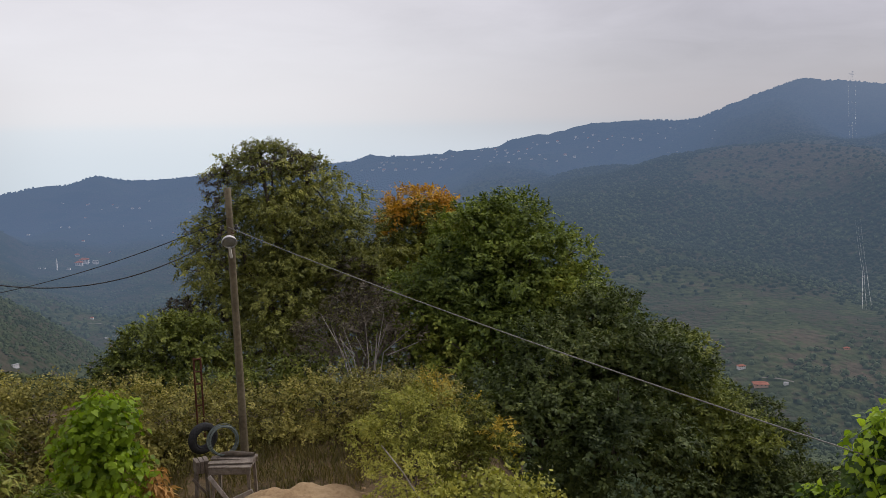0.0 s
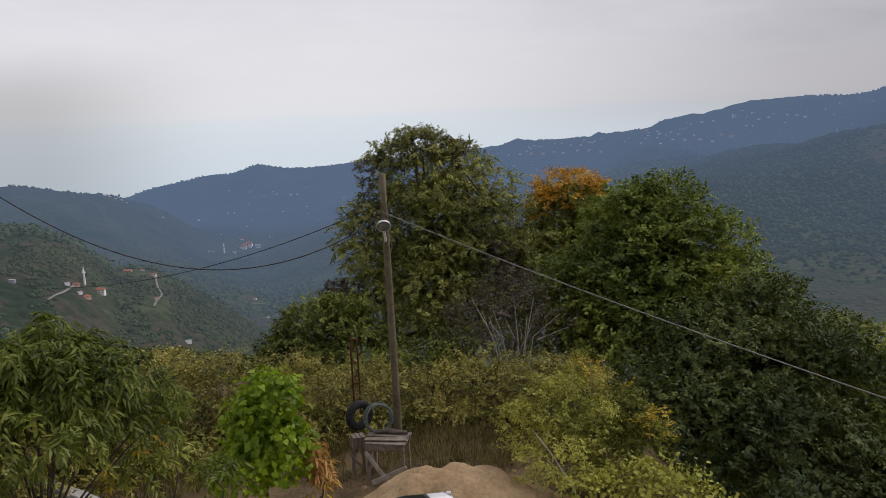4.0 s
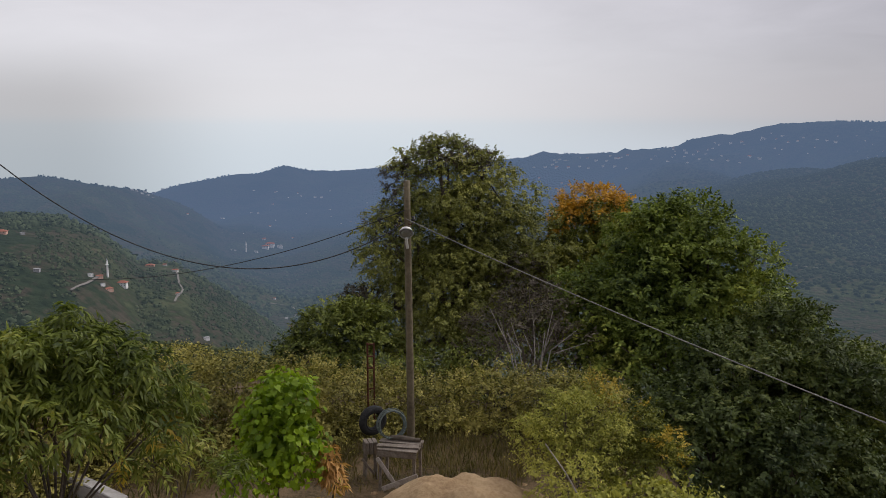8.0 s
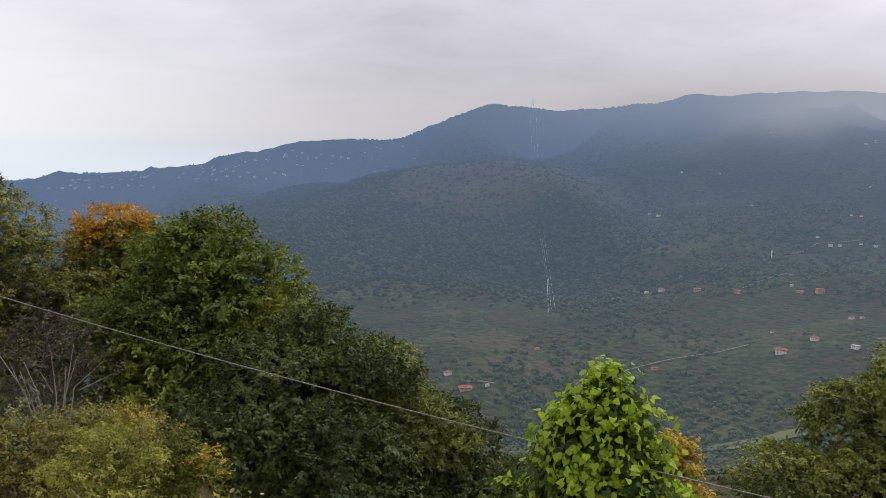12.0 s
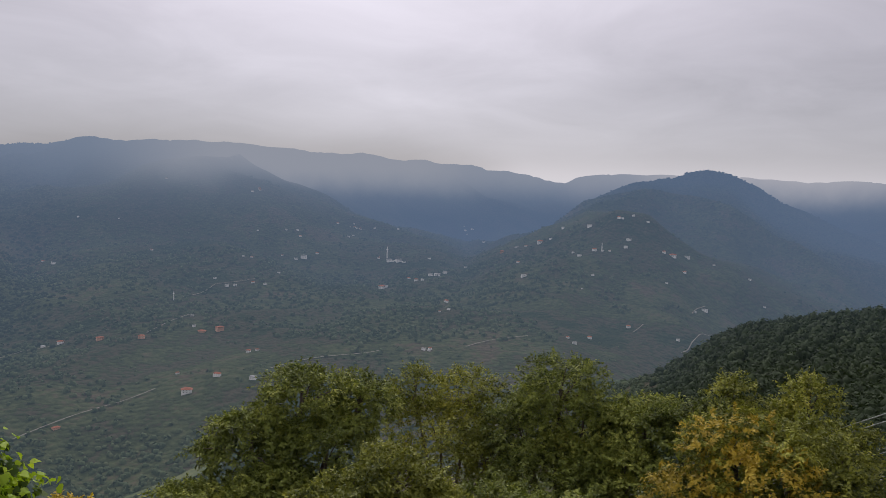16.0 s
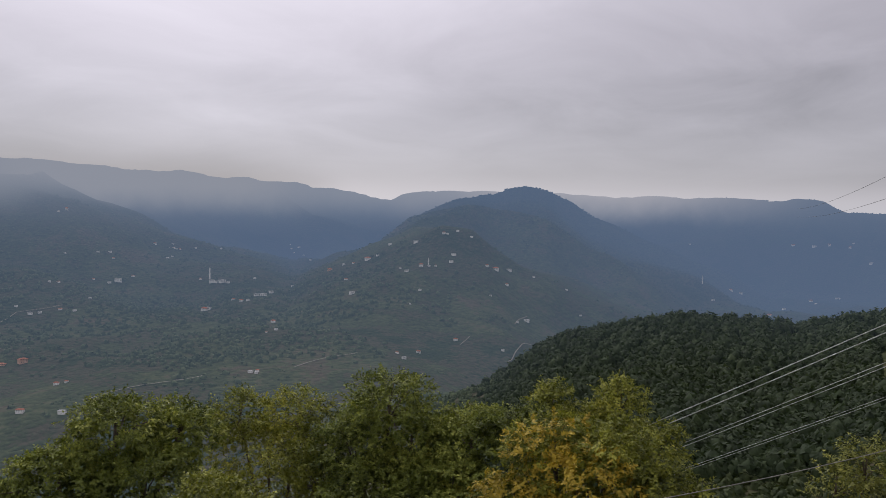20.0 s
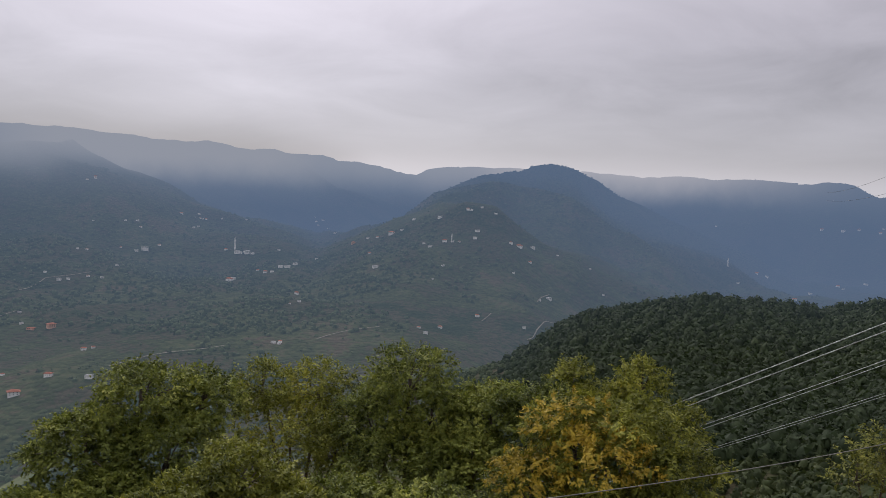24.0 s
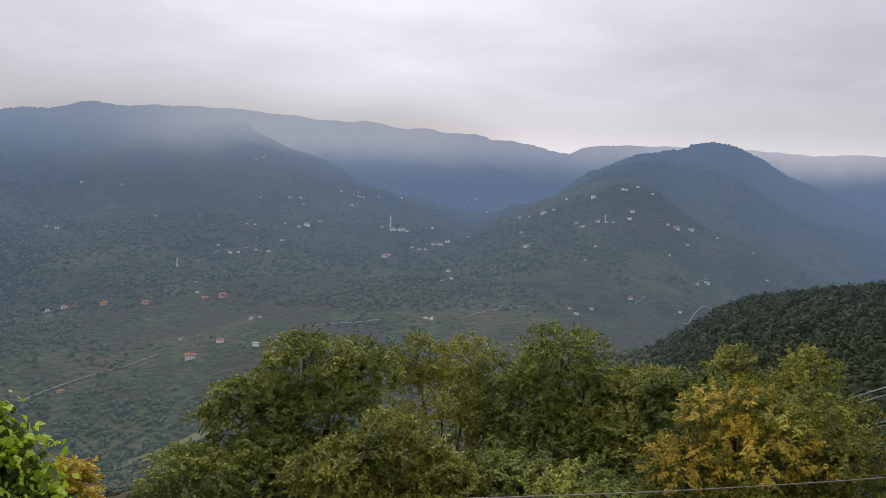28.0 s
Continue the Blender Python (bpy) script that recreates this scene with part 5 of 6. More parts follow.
pylon(27.55, -9.15, -10.5, 0.008)
pylon(26.2, 2.85, 2.15, 0.005)
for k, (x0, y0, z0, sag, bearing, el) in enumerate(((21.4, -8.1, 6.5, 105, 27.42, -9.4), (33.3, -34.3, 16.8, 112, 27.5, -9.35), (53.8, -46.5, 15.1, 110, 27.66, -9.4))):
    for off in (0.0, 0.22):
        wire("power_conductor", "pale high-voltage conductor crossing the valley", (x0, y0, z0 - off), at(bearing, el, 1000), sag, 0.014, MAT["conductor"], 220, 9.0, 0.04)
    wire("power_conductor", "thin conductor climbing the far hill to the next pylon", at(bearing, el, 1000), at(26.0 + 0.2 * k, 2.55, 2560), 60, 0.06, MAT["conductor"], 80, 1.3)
for e0, e1 in ((0.9, 9.5), (0.4, 6.4)):
    wire("power_conductor", "thin dark conductor rising over the ridge", at(95.5, e0, 420), at(111, e1, 90), 3, 0.035, MAT["cable"], 40)


DOME = []
for ring, (rr, zz) in enumerate(((0.98, -0.1), (0.78, 0.62))):
    DOME += [(rr * math.cos(TAU * (j + 0.5 * ring) / 5), rr * math.sin(TAU * (j + 0.5 * ring) / 5), zz) for j in range(5)]
DOME = np.array(DOME + [(0, 0, 1.02)])
DOME_FACES = np.array([(j, (j + 1) % 5, 5 + j) for j in range(5)] + [((j + 1) % 5, 5 + (j + 1) % 5, 5 + j) for j in range(5)] + [(5 + j, 5 + (j + 1) % 5, 10) for j in range(5)])


def fluff(name, centres, radii, heights, per, size, core=True):
    """Many small crowns: an uneven closed heart with ragged sprays of leaf standing out of it. size: spray against crown."""
    n = len(centres)
    d = rng.normal(0, 1, (n * per, 3))
    d[:, 2] = np.abs(d[:, 2]) * 1.15 - 0.2
    d /= np.linalg.norm(d, axis=1)[:, None]
    R = np.stack([radii, radii, heights], 1).repeat(per, 0)
    p = np.repeat(centres, per, 0) + d * R * rng.uniform(0.72, 1.08, (n * per, 1))
    ln = (radii * size).repeat(per)[:, None] * rng.uniform(0.6, 1.4, (n * per, 1))
    face = d + rng.normal(0, 0.45, d.shape)
    t1 = np.cross(face, rng.normal(0, 1, d.shape))
    t1 /= np.linalg.norm(t1, axis=1)[:, None] + 1e-9
    t2 = np.cross(face, t1)
    t2 /= np.linalg.norm(t2, axis=1)[:, None] + 1e-9
    V = np.stack([p - t1 * ln - t2 * ln * 0.5, p + t1 * ln * 0.9 - t2 * ln * 0.6, p + t2 * ln * 1.1], 1).reshape(-1, 3)
    F = np.arange(3 * n * per).reshape(-1, 3)
    if core:
        k = len(DOME)
        swell = rng.uniform(0.68, 1.0, (n, k, 1))
        hearts = centres[:, None, :] + DOME[None] * np.stack([radii, radii, heights], 1)[:, None, :] * swell
        F = np.concatenate([F, (DOME_FACES[None] + (np.arange(n) * k)[:, None, None]).reshape(-1, 3) + len(V)])
        V = np.concatenate([V, hearts.reshape(-1, 3)])
    return mesh_np(name, V, F)


def scatter(n, az0, az1, r0, r1, grove, seed, floor=-0.05):
    """Places on the land, thick in groves and thin between them."""
    az, r = rng.uniform(az0, az1, n), np.exp(rng.uniform(math.log(r0), math.log(r1), n))
    x, y = r * np.sin(np.radians(az)), r * np.cos(np.radians(az))
    keep = fbm(x, y, grove, seed, 4) + rng.normal(0, 0.08, n) > floor
    # no trees on ridges faded by painted cloud, where they show as dots
    keep &= ~((az > 36) & (az < 70) & (r > 1800 + np.maximum(az - 45, -9) * 35) & (r > 1800))
    keep &= ~((az >= 70) & (az < 99 + rng.normal(0, 2.5, n)) & (r > 2900))
    keep &= ~((np.hypot(x - 690, y - 1500) < 230) & (rng.random(n) < 0.8))
    x, y, r, az = x[keep], y[keep], r[keep], az[keep]
    # no tree stands in a house or hides its front
    S = np.array(sites)
    sa, sr = np.degrees(np.arctan2(S[:, 0], S[:, 1])), np.hypot(S[:, 0], S[:, 1])
    shut = np.zeros(len(x), bool)
    for a0, r0 in zip(sa, sr):
        shut |= (np.abs(az - a0) < 420 / r0) & (r > r0 - 50) & (r < r0 + 8)
    x, y, r = x[~shut], y[~shut], r[~shut]
    return np.stack([x, y, sheet_z(x, y)], 1), r


def woods(name, label, places, r, lo, hi, per, size, material, tall=1.0, power=0.5):
    rad = rng.uniform(lo, hi, len(r)) * (r / 900) ** power
    c = places.copy()
    c[:, 2] += rad * 0.1 * tall
    return tagged(part(name, fluff(name, c, rad, rad * tall * rng.uniform(0.75, 1.25, len(r)), per, size), material, smooth=True), label, "woods", kind="stuff")


p, r = scatter(40000, -50, 110, 400, 1500, 260, 31, 0.1)
woods("far_woods", "green hazel groves and woods on the valley sides", p, r, 2.0, 4.2, 3, 0.5, MAT["far_leaf"])
# single bushes on the open pastures between the groves
p, r = scatter(7000, -50, 110, 400, 1700, 45, 33, 0.0)
woods("pasture_bushes", "scattered bushes on the green pastures", p, r, 0.9, 2.0, 4, 0.5, MAT["far_leaf"])
p, r = scatter(20000, -50, 110, 1400, 3900, 500, 47, -0.12)
woods("far_woods", "dark woods on the far hills and ridges", p, r, 1.5, 3.4, 1, 0.6, MAT["far_leaf"], 0.9, 0.3)
for n_trees, a0, a1, r0, r1 in ((30000, 1, 36, 900, 2700), (9000, 66, 96, 1800, 2500), (5000, 88, 113, 2600, 3500)):
    p, r = scatter(n_trees, a0, a1, r0, r1, 420, 49, -0.45 if a0 < 10 else -0.25)
    bearing = np.degrees(np.arctan2(p[:, 0], p[:, 1]))
    thick = rng.random(len(r)) < np.clip(np.minimum(bearing - a0, a1 - bearing) / 6, 0, 1) * np.clip((r - r0) / 300, 0, 1)
    p, r = p[thick], r[thick]
    woods("forest", "dark forest on the steep far slopes", p, r, *((1.3, 2.7) if a0 > 60 else (2.0, 4.3)), 0, 0.55, MAT["forest"], 0.85, 0.3)
# trees that notch the seaward skyline
az = rng.uniform(-46, 41, 1500)
r = table(SKYLINE, az)[0] + rng.normal(0, 14, 1500)
r = np.where((az < -31) | (rng.random(1500) < 0.1), table(MID_CREST, az)[0] + rng.normal(0, 10, 1500), r)
keep = hash_noise(az * 1.3, az * 0, 5) > 0.38
az, r = az[keep], r[keep]
x, y = r * np.sin(np.radians(az)), r * np.cos(np.radians(az))
woods("ridge_trees", "small dark trees along the skyline", np.stack([x, y, sheet_z(x, y) - 0.5], 1), r, 0.9, 2.9, 3, 0.5, MAT["forest"], 1.25, 0.4)
p, r = scatter(9000, -50, 112, 42, 560, 60, 52, -0.14)
woods("hillside_scrub", "scrub and bushes covering the slope below the yard", p, r, 1.0, 2.6, 14, 0.34, MAT["scrub"], 0.8, 0.15)
p, r = scatter(24000, -50, -13, 200, 1000, 130, 77, -0.22)
woods("near_grove", "bushy woods on the hill below the mosque", p, r, 0.9, 2.2, 5, 0.42, MAT["grove"], 1.0, 0.35)
p, r = scatter(7200, 69, 111, 165, 430, 90, 61, -0.5)
open_ground = (np.abs(np.degrees(np.arctan2(p[:, 0], p[:, 1])) - 102.2) < 1.8) & (np.abs(r - 262) < 34)
p, r = p[~open_ground], r[~open_ground]
edge = np.degrees(np.arctan2(p[:, 0], p[:, 1])) < 76.5 + rng.normal(0, 1.6, len(r))
woods("pine_wood", "dense dark green pine wood on the near hill", p[~edge], r[~edge], 1.7, 3.3, 36, 0.22, MAT["pine"], 1.5, 0.1)
woods("hill_bushes", "olive bushes on the shoulder of the pine hill", p[edge], r[edge], 1.2, 2.6, 16, 0.3, MAT["grove"], 0.9, 0.1)
p, r = scatter(2600, 88, 113, 60, 190, 40, 63, -0.4)
woods("slope_thicket", "dense green thicket on the slope below the pines", p, r, 0.9, 2.0, 16, 0.32, MAT["scrub"], 1.2, 0.1)


# ---- the yard ----
def plank(size, bevel=0.006):
    bm = box_bm(bmesh.new(), [-s / 2 for s in size], [s / 2 for s in size])
    for v in bm.verts:
        v.co += Vector(rng.uniform(-0.006, 0.006, 3))
    bmesh.ops.bevel(bm, geom=list(bm.edges), offset=bevel, segments=1, affect="EDGES")
    return bm


def bar(name, a, b, w, h, material, parent, label=""):
    """A square bar from a to b."""
    a, b = Vector(a), Vector(b)
    ob = part(name, plank((w, h, (b - a).length)), material, parent, label)
    ob.matrix_basis = Matrix.Translation((a + b) / 2) @ (b - a).to_track_quat("Z", "Y").to_matrix().to_4x4()
    return ob


def stand(name, az, r, turn=0.0, dz=0.0):
    x, y = at(az, 0, r).xy
    root = new(name)
    root.location, root.rotation_euler = (x, y, ground_z(x, y) + dz), (0, 0, radians(-az + turn))
    return root


bench = stand("work_table", -14.9, 14.35, -14)
bench.scale = (0.84, 0.9, 1.0)
W2 = MAT["old_wood"]
for k in range(4):
    ob = part("board", plank((0.86, 0.15, 0.028)), W2, bench)
    ob.location, ob.rotation_euler = (0.02 * (k % 2), -0.24 + 0.16 * k, 0.76), (0, 0, rng.uniform(-0.02, 0.02))
for k in range(2):
    ob = part("board", plank((0.9, 0.16, 0.026)), W2, bench, "loose weathered board on top")
    ob.location, ob.rotation_euler = (-0.02, -0.12 + 0.2 * k, 0.792), (0, 0, 0.06 - 0.1 * k)
bar("apron", (-0.42, -0.3, 0.69), (0.42, -0.3, 0.69), 0.03, 0.1, W2, bench)
bar("apron", (-0.42, 0.3, 0.69), (0.42, 0.3, 0.69), 0.03, 0.1, W2, bench)
for sx, sy in ((-1, -1), (1, -1), (-1, 1), (1, 1)):
    bar("leg", (sx * 0.38, sy * 0.27, -0.05), (sx * 0.36, sy * 0.27, 0.74), 0.06, 0.06, W2, bench)
bar("brace", (-0.42, -0.33, 0.62), (0.1, -0.33, 0.0), 0.03, 0.08, MAT["pale_bark"], bench)
bar("brace", (-0.3, -0.36, 0.06), (0.46, -0.36, 0.36), 0.03, 0.09, MAT["pale_bark"], bench)
tagged(bench, "rickety weathered wooden work table with crossed braces", "table")

log = stand("log", -14.6, 14.45, -14, 0.84)
part("bark", tubes_mesh("bark", [([(-0.3, 0, 0), (-0.1, 0.02, 0.01), (0.12, 0, 0), (0.3, -0.03, 0.01)], (0.035, 0.05, 0.045, 0.03))], 9), MAT["bark"], log, smooth=True)
tagged(log, "short rough log lying on the work table", "log")

stool = stand("wooden_stool", -17.05, 14.75, 10)
stool.scale = (0.72, 0.8, 1.0)
for k in range(3):
    ob = part("board", plank((0.1, 0.3, 0.22)), W2, stool)
    ob.location, ob.rotation_euler = (-0.11 + 0.11 * k, 0, 0.6), (0, 0, rng.uniform(-0.08, 0.08))
for sx, sy in ((-1, -1), (1, -1), (-1, 1), (1, 1)):
    bar("leg", (sx * 0.14, sy * 0.12, -0.05), (sx * 0.12, sy * 0.1, 0.5), 0.045, 0.045, W2, stool)
bar("brace", (-0.24, -0.15, 0.42), (0.12, -0.15, 0.05), 0.025, 0.05, W2, stool)
tagged(stool, "small crooked wooden stool of grey boards", "stool")


def ring_mesh(name, R, r, n=40, m=12, squash=1.0):
    V = [((R + r * math.cos(TAU * j / m)) * math.cos(TAU * i / n), r * squash * math.sin(TAU * j / m), (R + r * math.cos(TAU * j / m)) * math.sin(TAU * i / n)) for i in range(n) for j in range(m)]
    F = [(i * m + j, i * m + (j + 1) % m, (i + 1) % n * m + (j + 1) % m, (i + 1) % n * m + j) for i in range(n) for j in range(m)]
    return mesh_np(name, np.array(V), np.array(F))


tyre = stand("car_tyre", -16.85, 15.95, 30, 0.66)
part("tread", ring_mesh("tread", 0.225, 0.08, 44, 14, 1.0), MAT["tyre"], tyre, smooth=True)
part("sidewall", ring_mesh("sidewall", 0.185, 0.028, 40, 8, 2.9), MAT["tyre"], tyre, smooth=True)
tagged(tyre, "worn black car tyre leaning on the rusty frame", "tyre")

coil = stand("hose_coil", -15.5, 14.6, 12, 1.06)
coil.rotation_euler.x = radians(-12)
for k in range(10):
    ob = part("loop", ring_mesh("loop", 0.255 + 0.03 * rng.uniform(-1, 1), 0.0068, 48, 6), MAT["hose"], coil, smooth=True)
    ob.location, ob.rotation_euler = (rng.uniform(-0.015, 0.015), 0.026 * (k - 3), rng.uniform(-0.012, 0.012)), (rng.uniform(-0.06, 0.06), 0, rng.uniform(-0.07, 0.07))
tagged(coil, "coil of grey-green water hose standing on the table", "hose")

frame_thing = stand("rusty_frame", -16.95, 16.9, 0)
for x in (-0.065, 0.065):
    bar("upright", (x, 0, -0.1), (x, 0.02, 1.98), 0.035, 0.035, MAT["rust"], frame_thing)
for z in (0.5, 1.0, 1.45, 1.7, 1.95):
    bar("rung", (-0.065, 0, z), (0.065, 0, z), 0.03, 0.03, MAT["rust"], frame_thing)
tagged(frame_thing, "narrow rusty steel ladder frame in the hedge", "frame")

# heap of bare earth
n = 48
g = np.linspace(-1, 1, n)
GX, GY = np.meshgrid(g, g)
hx, hy = at(-10.1, 0, 13.1).xy
HX, HY = hx + GX * 1.85, hy + GY * 1.6
fall = np.clip(1 - (GX ** 2 + GY ** 2), 0, 1)
HZ = land(HX, HY) - 0.05 + 0.74 * fall ** 1.2 * (0.8 + 0.8 * fbm(HX, HY, 1.0, 71, 4)) + 0.07 * fbm(HX, HY, 0.3, 73, 4)
heap = part("earth_mound", mesh_np("earth_mound", np.stack([HX, HY, HZ], -1).reshape(-1, 3), grid_faces(n, n)), MAT["earth"], smooth=True)
tagged(heap, "low heap of bare sandy earth in the yard", "earth heap")

# low concrete wall that edges the terrace under the peach tree
slab = new("stone_wall")
run = [at(a, 0, r) for a, r in ((-46.5, 20.2), (-43.2, 18.6), (-41.4, 17.6), (-39.2, 16.8), (-37.2, 15.8), (-35.4, 15.0), (-33.8, 14.3))]
for a, b in zip(run, run[1:]):
    for lo, hi, wide, name in ((-0.1, 0.3, 0.2, "block"), (0.3, 0.35, 0.22, "coping")):
        ob = part(name, plank(((b - a).length - 0.015, wide, hi - lo), 0.015), MAT["concrete"] if name == "block" else MAT["pale_concrete"], slab, "pale coping slab" if name == "coping" else "")
        mid = (a + b) / 2
        ob.location, ob.rotation_euler = (mid.x, mid.y, ground_z(mid.x, mid.y) + (lo + hi) / 2), (0, 0, math.atan2(b.y - a.y, b.x - a.x) + rng.uniform(-0.02, 0.02))
tagged(slab, "low weathered concrete wall with pale coping slabs", "wall")

# ---- lamps on the poles ----
def lamp_head(root, place, turn, size, tilt):
    """A rounded hood open below, with a dark lens and a bracket."""
    V, n, m = [], 20, 10
    for i in range(m + 1):
        ph = math.pi * 0.55 * i / m
        for j in range(n):
            a = TAU * j / n
            V.append((math.sin(ph) * math.cos(a) * 0.5, math.sin(ph) * math.sin(a) * 0.62, math.cos(ph) * 0.34))
    F = [(i * n + j, i * n + (j + 1) % n, (i + 1) * n + (j + 1) % n, (i + 1) * n + j) for i in range(m) for j in range(n)]
    hood = part("lamp_hood", mesh_np("lamp_hood", np.array(V) * size, np.array(F)), MAT["lamp"], root, "pale metal lamp hood", smooth=True)
    V2 = np.array(V) * size * np.array([0.82, 0.82, -0.5])
    lens = part("lens", mesh_np("lens", V2, np.array(F)[:, ::-1]), MAT["lens"], hood, "dark glass lens", smooth=True)
    lens.location = (0, 0, -0.02 * size)
    part("rim", tubes_mesh("rim", [([(math.cos(TAU * j / 24) * 0.5 * size, math.sin(TAU * j / 24) * 0.62 * size, -0.04 * size) for j in range(25)], [0.028 * size] * 25)], 6), MAT["lamp"], hood)
    hood.matrix_basis = Matrix.Translation(place) @ Matrix.Rotation(turn, 4, "Z") @ Matrix.Rotation(tilt, 4, "X")
    return hood


lamp_head(pole_a, side_a * (dx_a * 0.8) + Vector((0.02, -0.2, h_a - 0.98)), radians(14), 0.27, radians(-44))
bar("bracket", side_a * (dx_a * 0.7) + Vector((0, -0.05, h_a - 1.3)), side_a * (dx_a * 0.8) + Vector((0.01, -0.17, h_a - 1.08)), 0.05, 0.05, MAT["lamp"], pole_a, "grey lamp bracket")
lamp_head(pole_b, side_b * 0.16 + Vector((0.07, -0.07, h_b - 0.42)), radians(100), 0.42, radians(-68))
bar("bracket", Vector((0.04, -0.05, h_b - 0.85)), Vector((0.16, -0.1, h_b - 0.66)), 0.05, 0.05, MAT["lamp"], pole_b, "grey lamp bracket")


def insulator(root, place):
    limbs = [([Vector(place) + Vector((0, 0, z)) for z in (-0.05, -0.045, -0.01, 0.0, 0.04, 0.045)], (0.01, 0.04, 0.045, 0.025, 0.035, 0.008))]
    part("insulator", tubes_mesh("insulator", limbs, 10), MAT["insulator"], root, "dark ceramic insulator", smooth=True)
    hook = [Vector(place) + Vector((0.05 * math.cos(a) - 0.06, 0, -0.07 + 0.05 * math.sin(a))) for a in np.linspace(-2.6, 0.6, 8)]
    part("hook", tubes_mesh("hook", [(hook, [0.008] * 8)], 5), MAT["rust"], root)


insulator(pole_b, (0.2, -0.06, h_b - 0.86))
insulator(pole_b, (-0.16, -0.06, h_b - 0.62))
insulator(pole_a, side_a * (dx_a * 0.9) + Vector((0.13, -0.05, h_a - 0.72)))
insulator(pole_a, side_a * (dx_a * 0.9) + Vector((-0.13, -0.05, h_a - 0.75)))
insulator(pole_c, side_c * (dx_c * 0.9) + Vector((0.1, 0.12, h_c - 0.45)))
for k in range(4):
    a = Vector((0.2, -0.06, h_b - 0.9))
    pts = [a + Vector((0.06 * j + 0.03 * math.sin(j * 1.7 + k), -0.02, 0.05 * math.sin(j * 1.3 + 2 * k) - (0.04 if k % 2 else -0.03) * j)) for j in range(7)]
    part("wire_end", tubes_mesh("wire_end", [(pts, [0.006] * 7)], 4), MAT["cable"], pole_b)
wire("overhead_cable", "thin wire running on from the leaning pole", at(102.0, -12.7, 20), at(112, -10.5, 30), 0.2, 0.01, MAT["bare_cable"], 12)

# ---- plants of the yard ----
tree("bean_plant", "lush bright green climbing bean with heart-shaped leaves", (-23.9, 13.3), [(-22.9, -18.3, 13.3, 0.5, 0.42), (-23.7, -20.4, 13.2, 0.6, 0.6), (-24.9, -22.8, 13.0, 0.55, 0.5), (-22.4, -22.0, 13.1, 0.5, 0.6)], "bean", 680, 4, 0.105, 0.85, 0.08, 0.03, droop=1.1, rough=0.3, category="climbing plant", n_small=10, closed=True)
tree("peach_tree", "leafy green peach tree with long drooping leaves", (-38.5, 11.0), [(-36.4, -12.3, 11, 0.2, 0.3), (-41.5, -13.5, 11, 0.25, 0.28), (-33.9, -13.5, 10.9, 0.2, 0.28), (-38.8, -13.4, 11, 0.22, 0.24), (-36.6, -14.6, 11, 0.85, 0.55), (-40.5, -15.2, 11, 0.9, 0.65), (-44, -15.8, 10.8, 0.85, 0.65), (-33.6, -16.2, 10.8, 0.75, 0.6), (-38, -18.0, 10.5, 1.0, 0.55), (-30.8, -18.2, 10.9, 0.5, 0.3), (-43.2, -19, 10.6, 0.8, 0.5), (-28.9, -17.6, 11.1, 0.25, 0.16)], "peach", 560, 9, 0.18, 0.22, 0.14, 0.03, droop=0.95, rough=0.4, extra=("gold", [(-31.6, -19.6, 10.7, 0.3, 0.25), (-33.5, -22, 10.2, 0.3, 0.3)], 6, "few yellow leaves"), n_small=60)
tree("peach_sapling", "young peach shoot with long drooping leaves", (-30.4, 11.4), [(-29.8, -20.2, 11.4, 0.42, 0.22), (-31.6, -21.4, 11.2, 0.4, 0.3)], "peach", 70, 8, 0.16, 0.24, 0.11, 0.02, droop=0.9, category="sapling", n_small=10)
tree("peach_sapling", "young peach shoot with long drooping leaves", (-27.6, 11.6), [(-27.2, -22.6, 11.6, 0.4, 0.22)], "peach", 40, 8, 0.15, 0.24, 0.1, 0.02, droop=0.9, category="sapling", n_small=8)
tree("squash_plant", "broad pale green squash leaves by the wall", (-45.6, 9.5), [(-45.6, -20.8, 9.5, 0.3, 0.25), (-45.2, -23, 9.5, 0.4, 0.3)], "vine", 26, 3, 0.26, 0.9, 0.1, 0.02, category="plant", n_small=6, closed=True)
tree("climbing_vine", "yellow-green vine climbing the tall pole", (-44.0, 15.6), [(-43.7, -9.6, 15.6, 0.22, 0.45), (-43.6, -11.8, 15.6, 0.35, 0.5), (-45.2, -8.0, 15.6, 0.2, 0.6), (-44.8, -12.4, 15.5, 0.5, 0.5)], "vine", 130, 6, 0.13, 0.7, 0.1, 0.02, droop=0.8, category="vine", n_small=14, closed=True)
tree("dry_maize", "withered orange-brown maize stalk with hanging leaves", (-20.0, 13.0), [(-19.9, -22.2, 13.0, 0.12, 0.3), (-19.8, -23.5, 13.0, 0.2, 0.3)], "straw", 60, 5, 0.2, 0.2, 0.05, 0.015, droop=1.5, category="plant", n_small=8, extra=("gold", [(-19.9, -24.5, 12.9, 0.24, 0.2)], 8, "few yellowing lower leaves"))
tree("willow_shrub", "light green feathery shrub at the edge of the yard", (-2.6, 13.9), [(-3.2, -20.2, 13.8, 0.55, 0.6), (-1.4, -19.2, 14.3, 0.5, 0.55), (-5, -21.3, 14.2, 0.5, 0.5), (-2.2, -23.2, 13.4, 0.75, 0.6), (-0.2, -21.5, 14, 0.45, 0.6)], "willow", 1000, 12, 0.07, 0.42, 0.1, 0.03, droop=0.3, category="shrub", n_small=30, extra=("gold", [(-1.1, -17.6, 14.4, 0.28, 0.28), (-2.6, -18.2, 14.3, 0.2, 0.15)], 34, "yellow leaves at the shoot tips"))
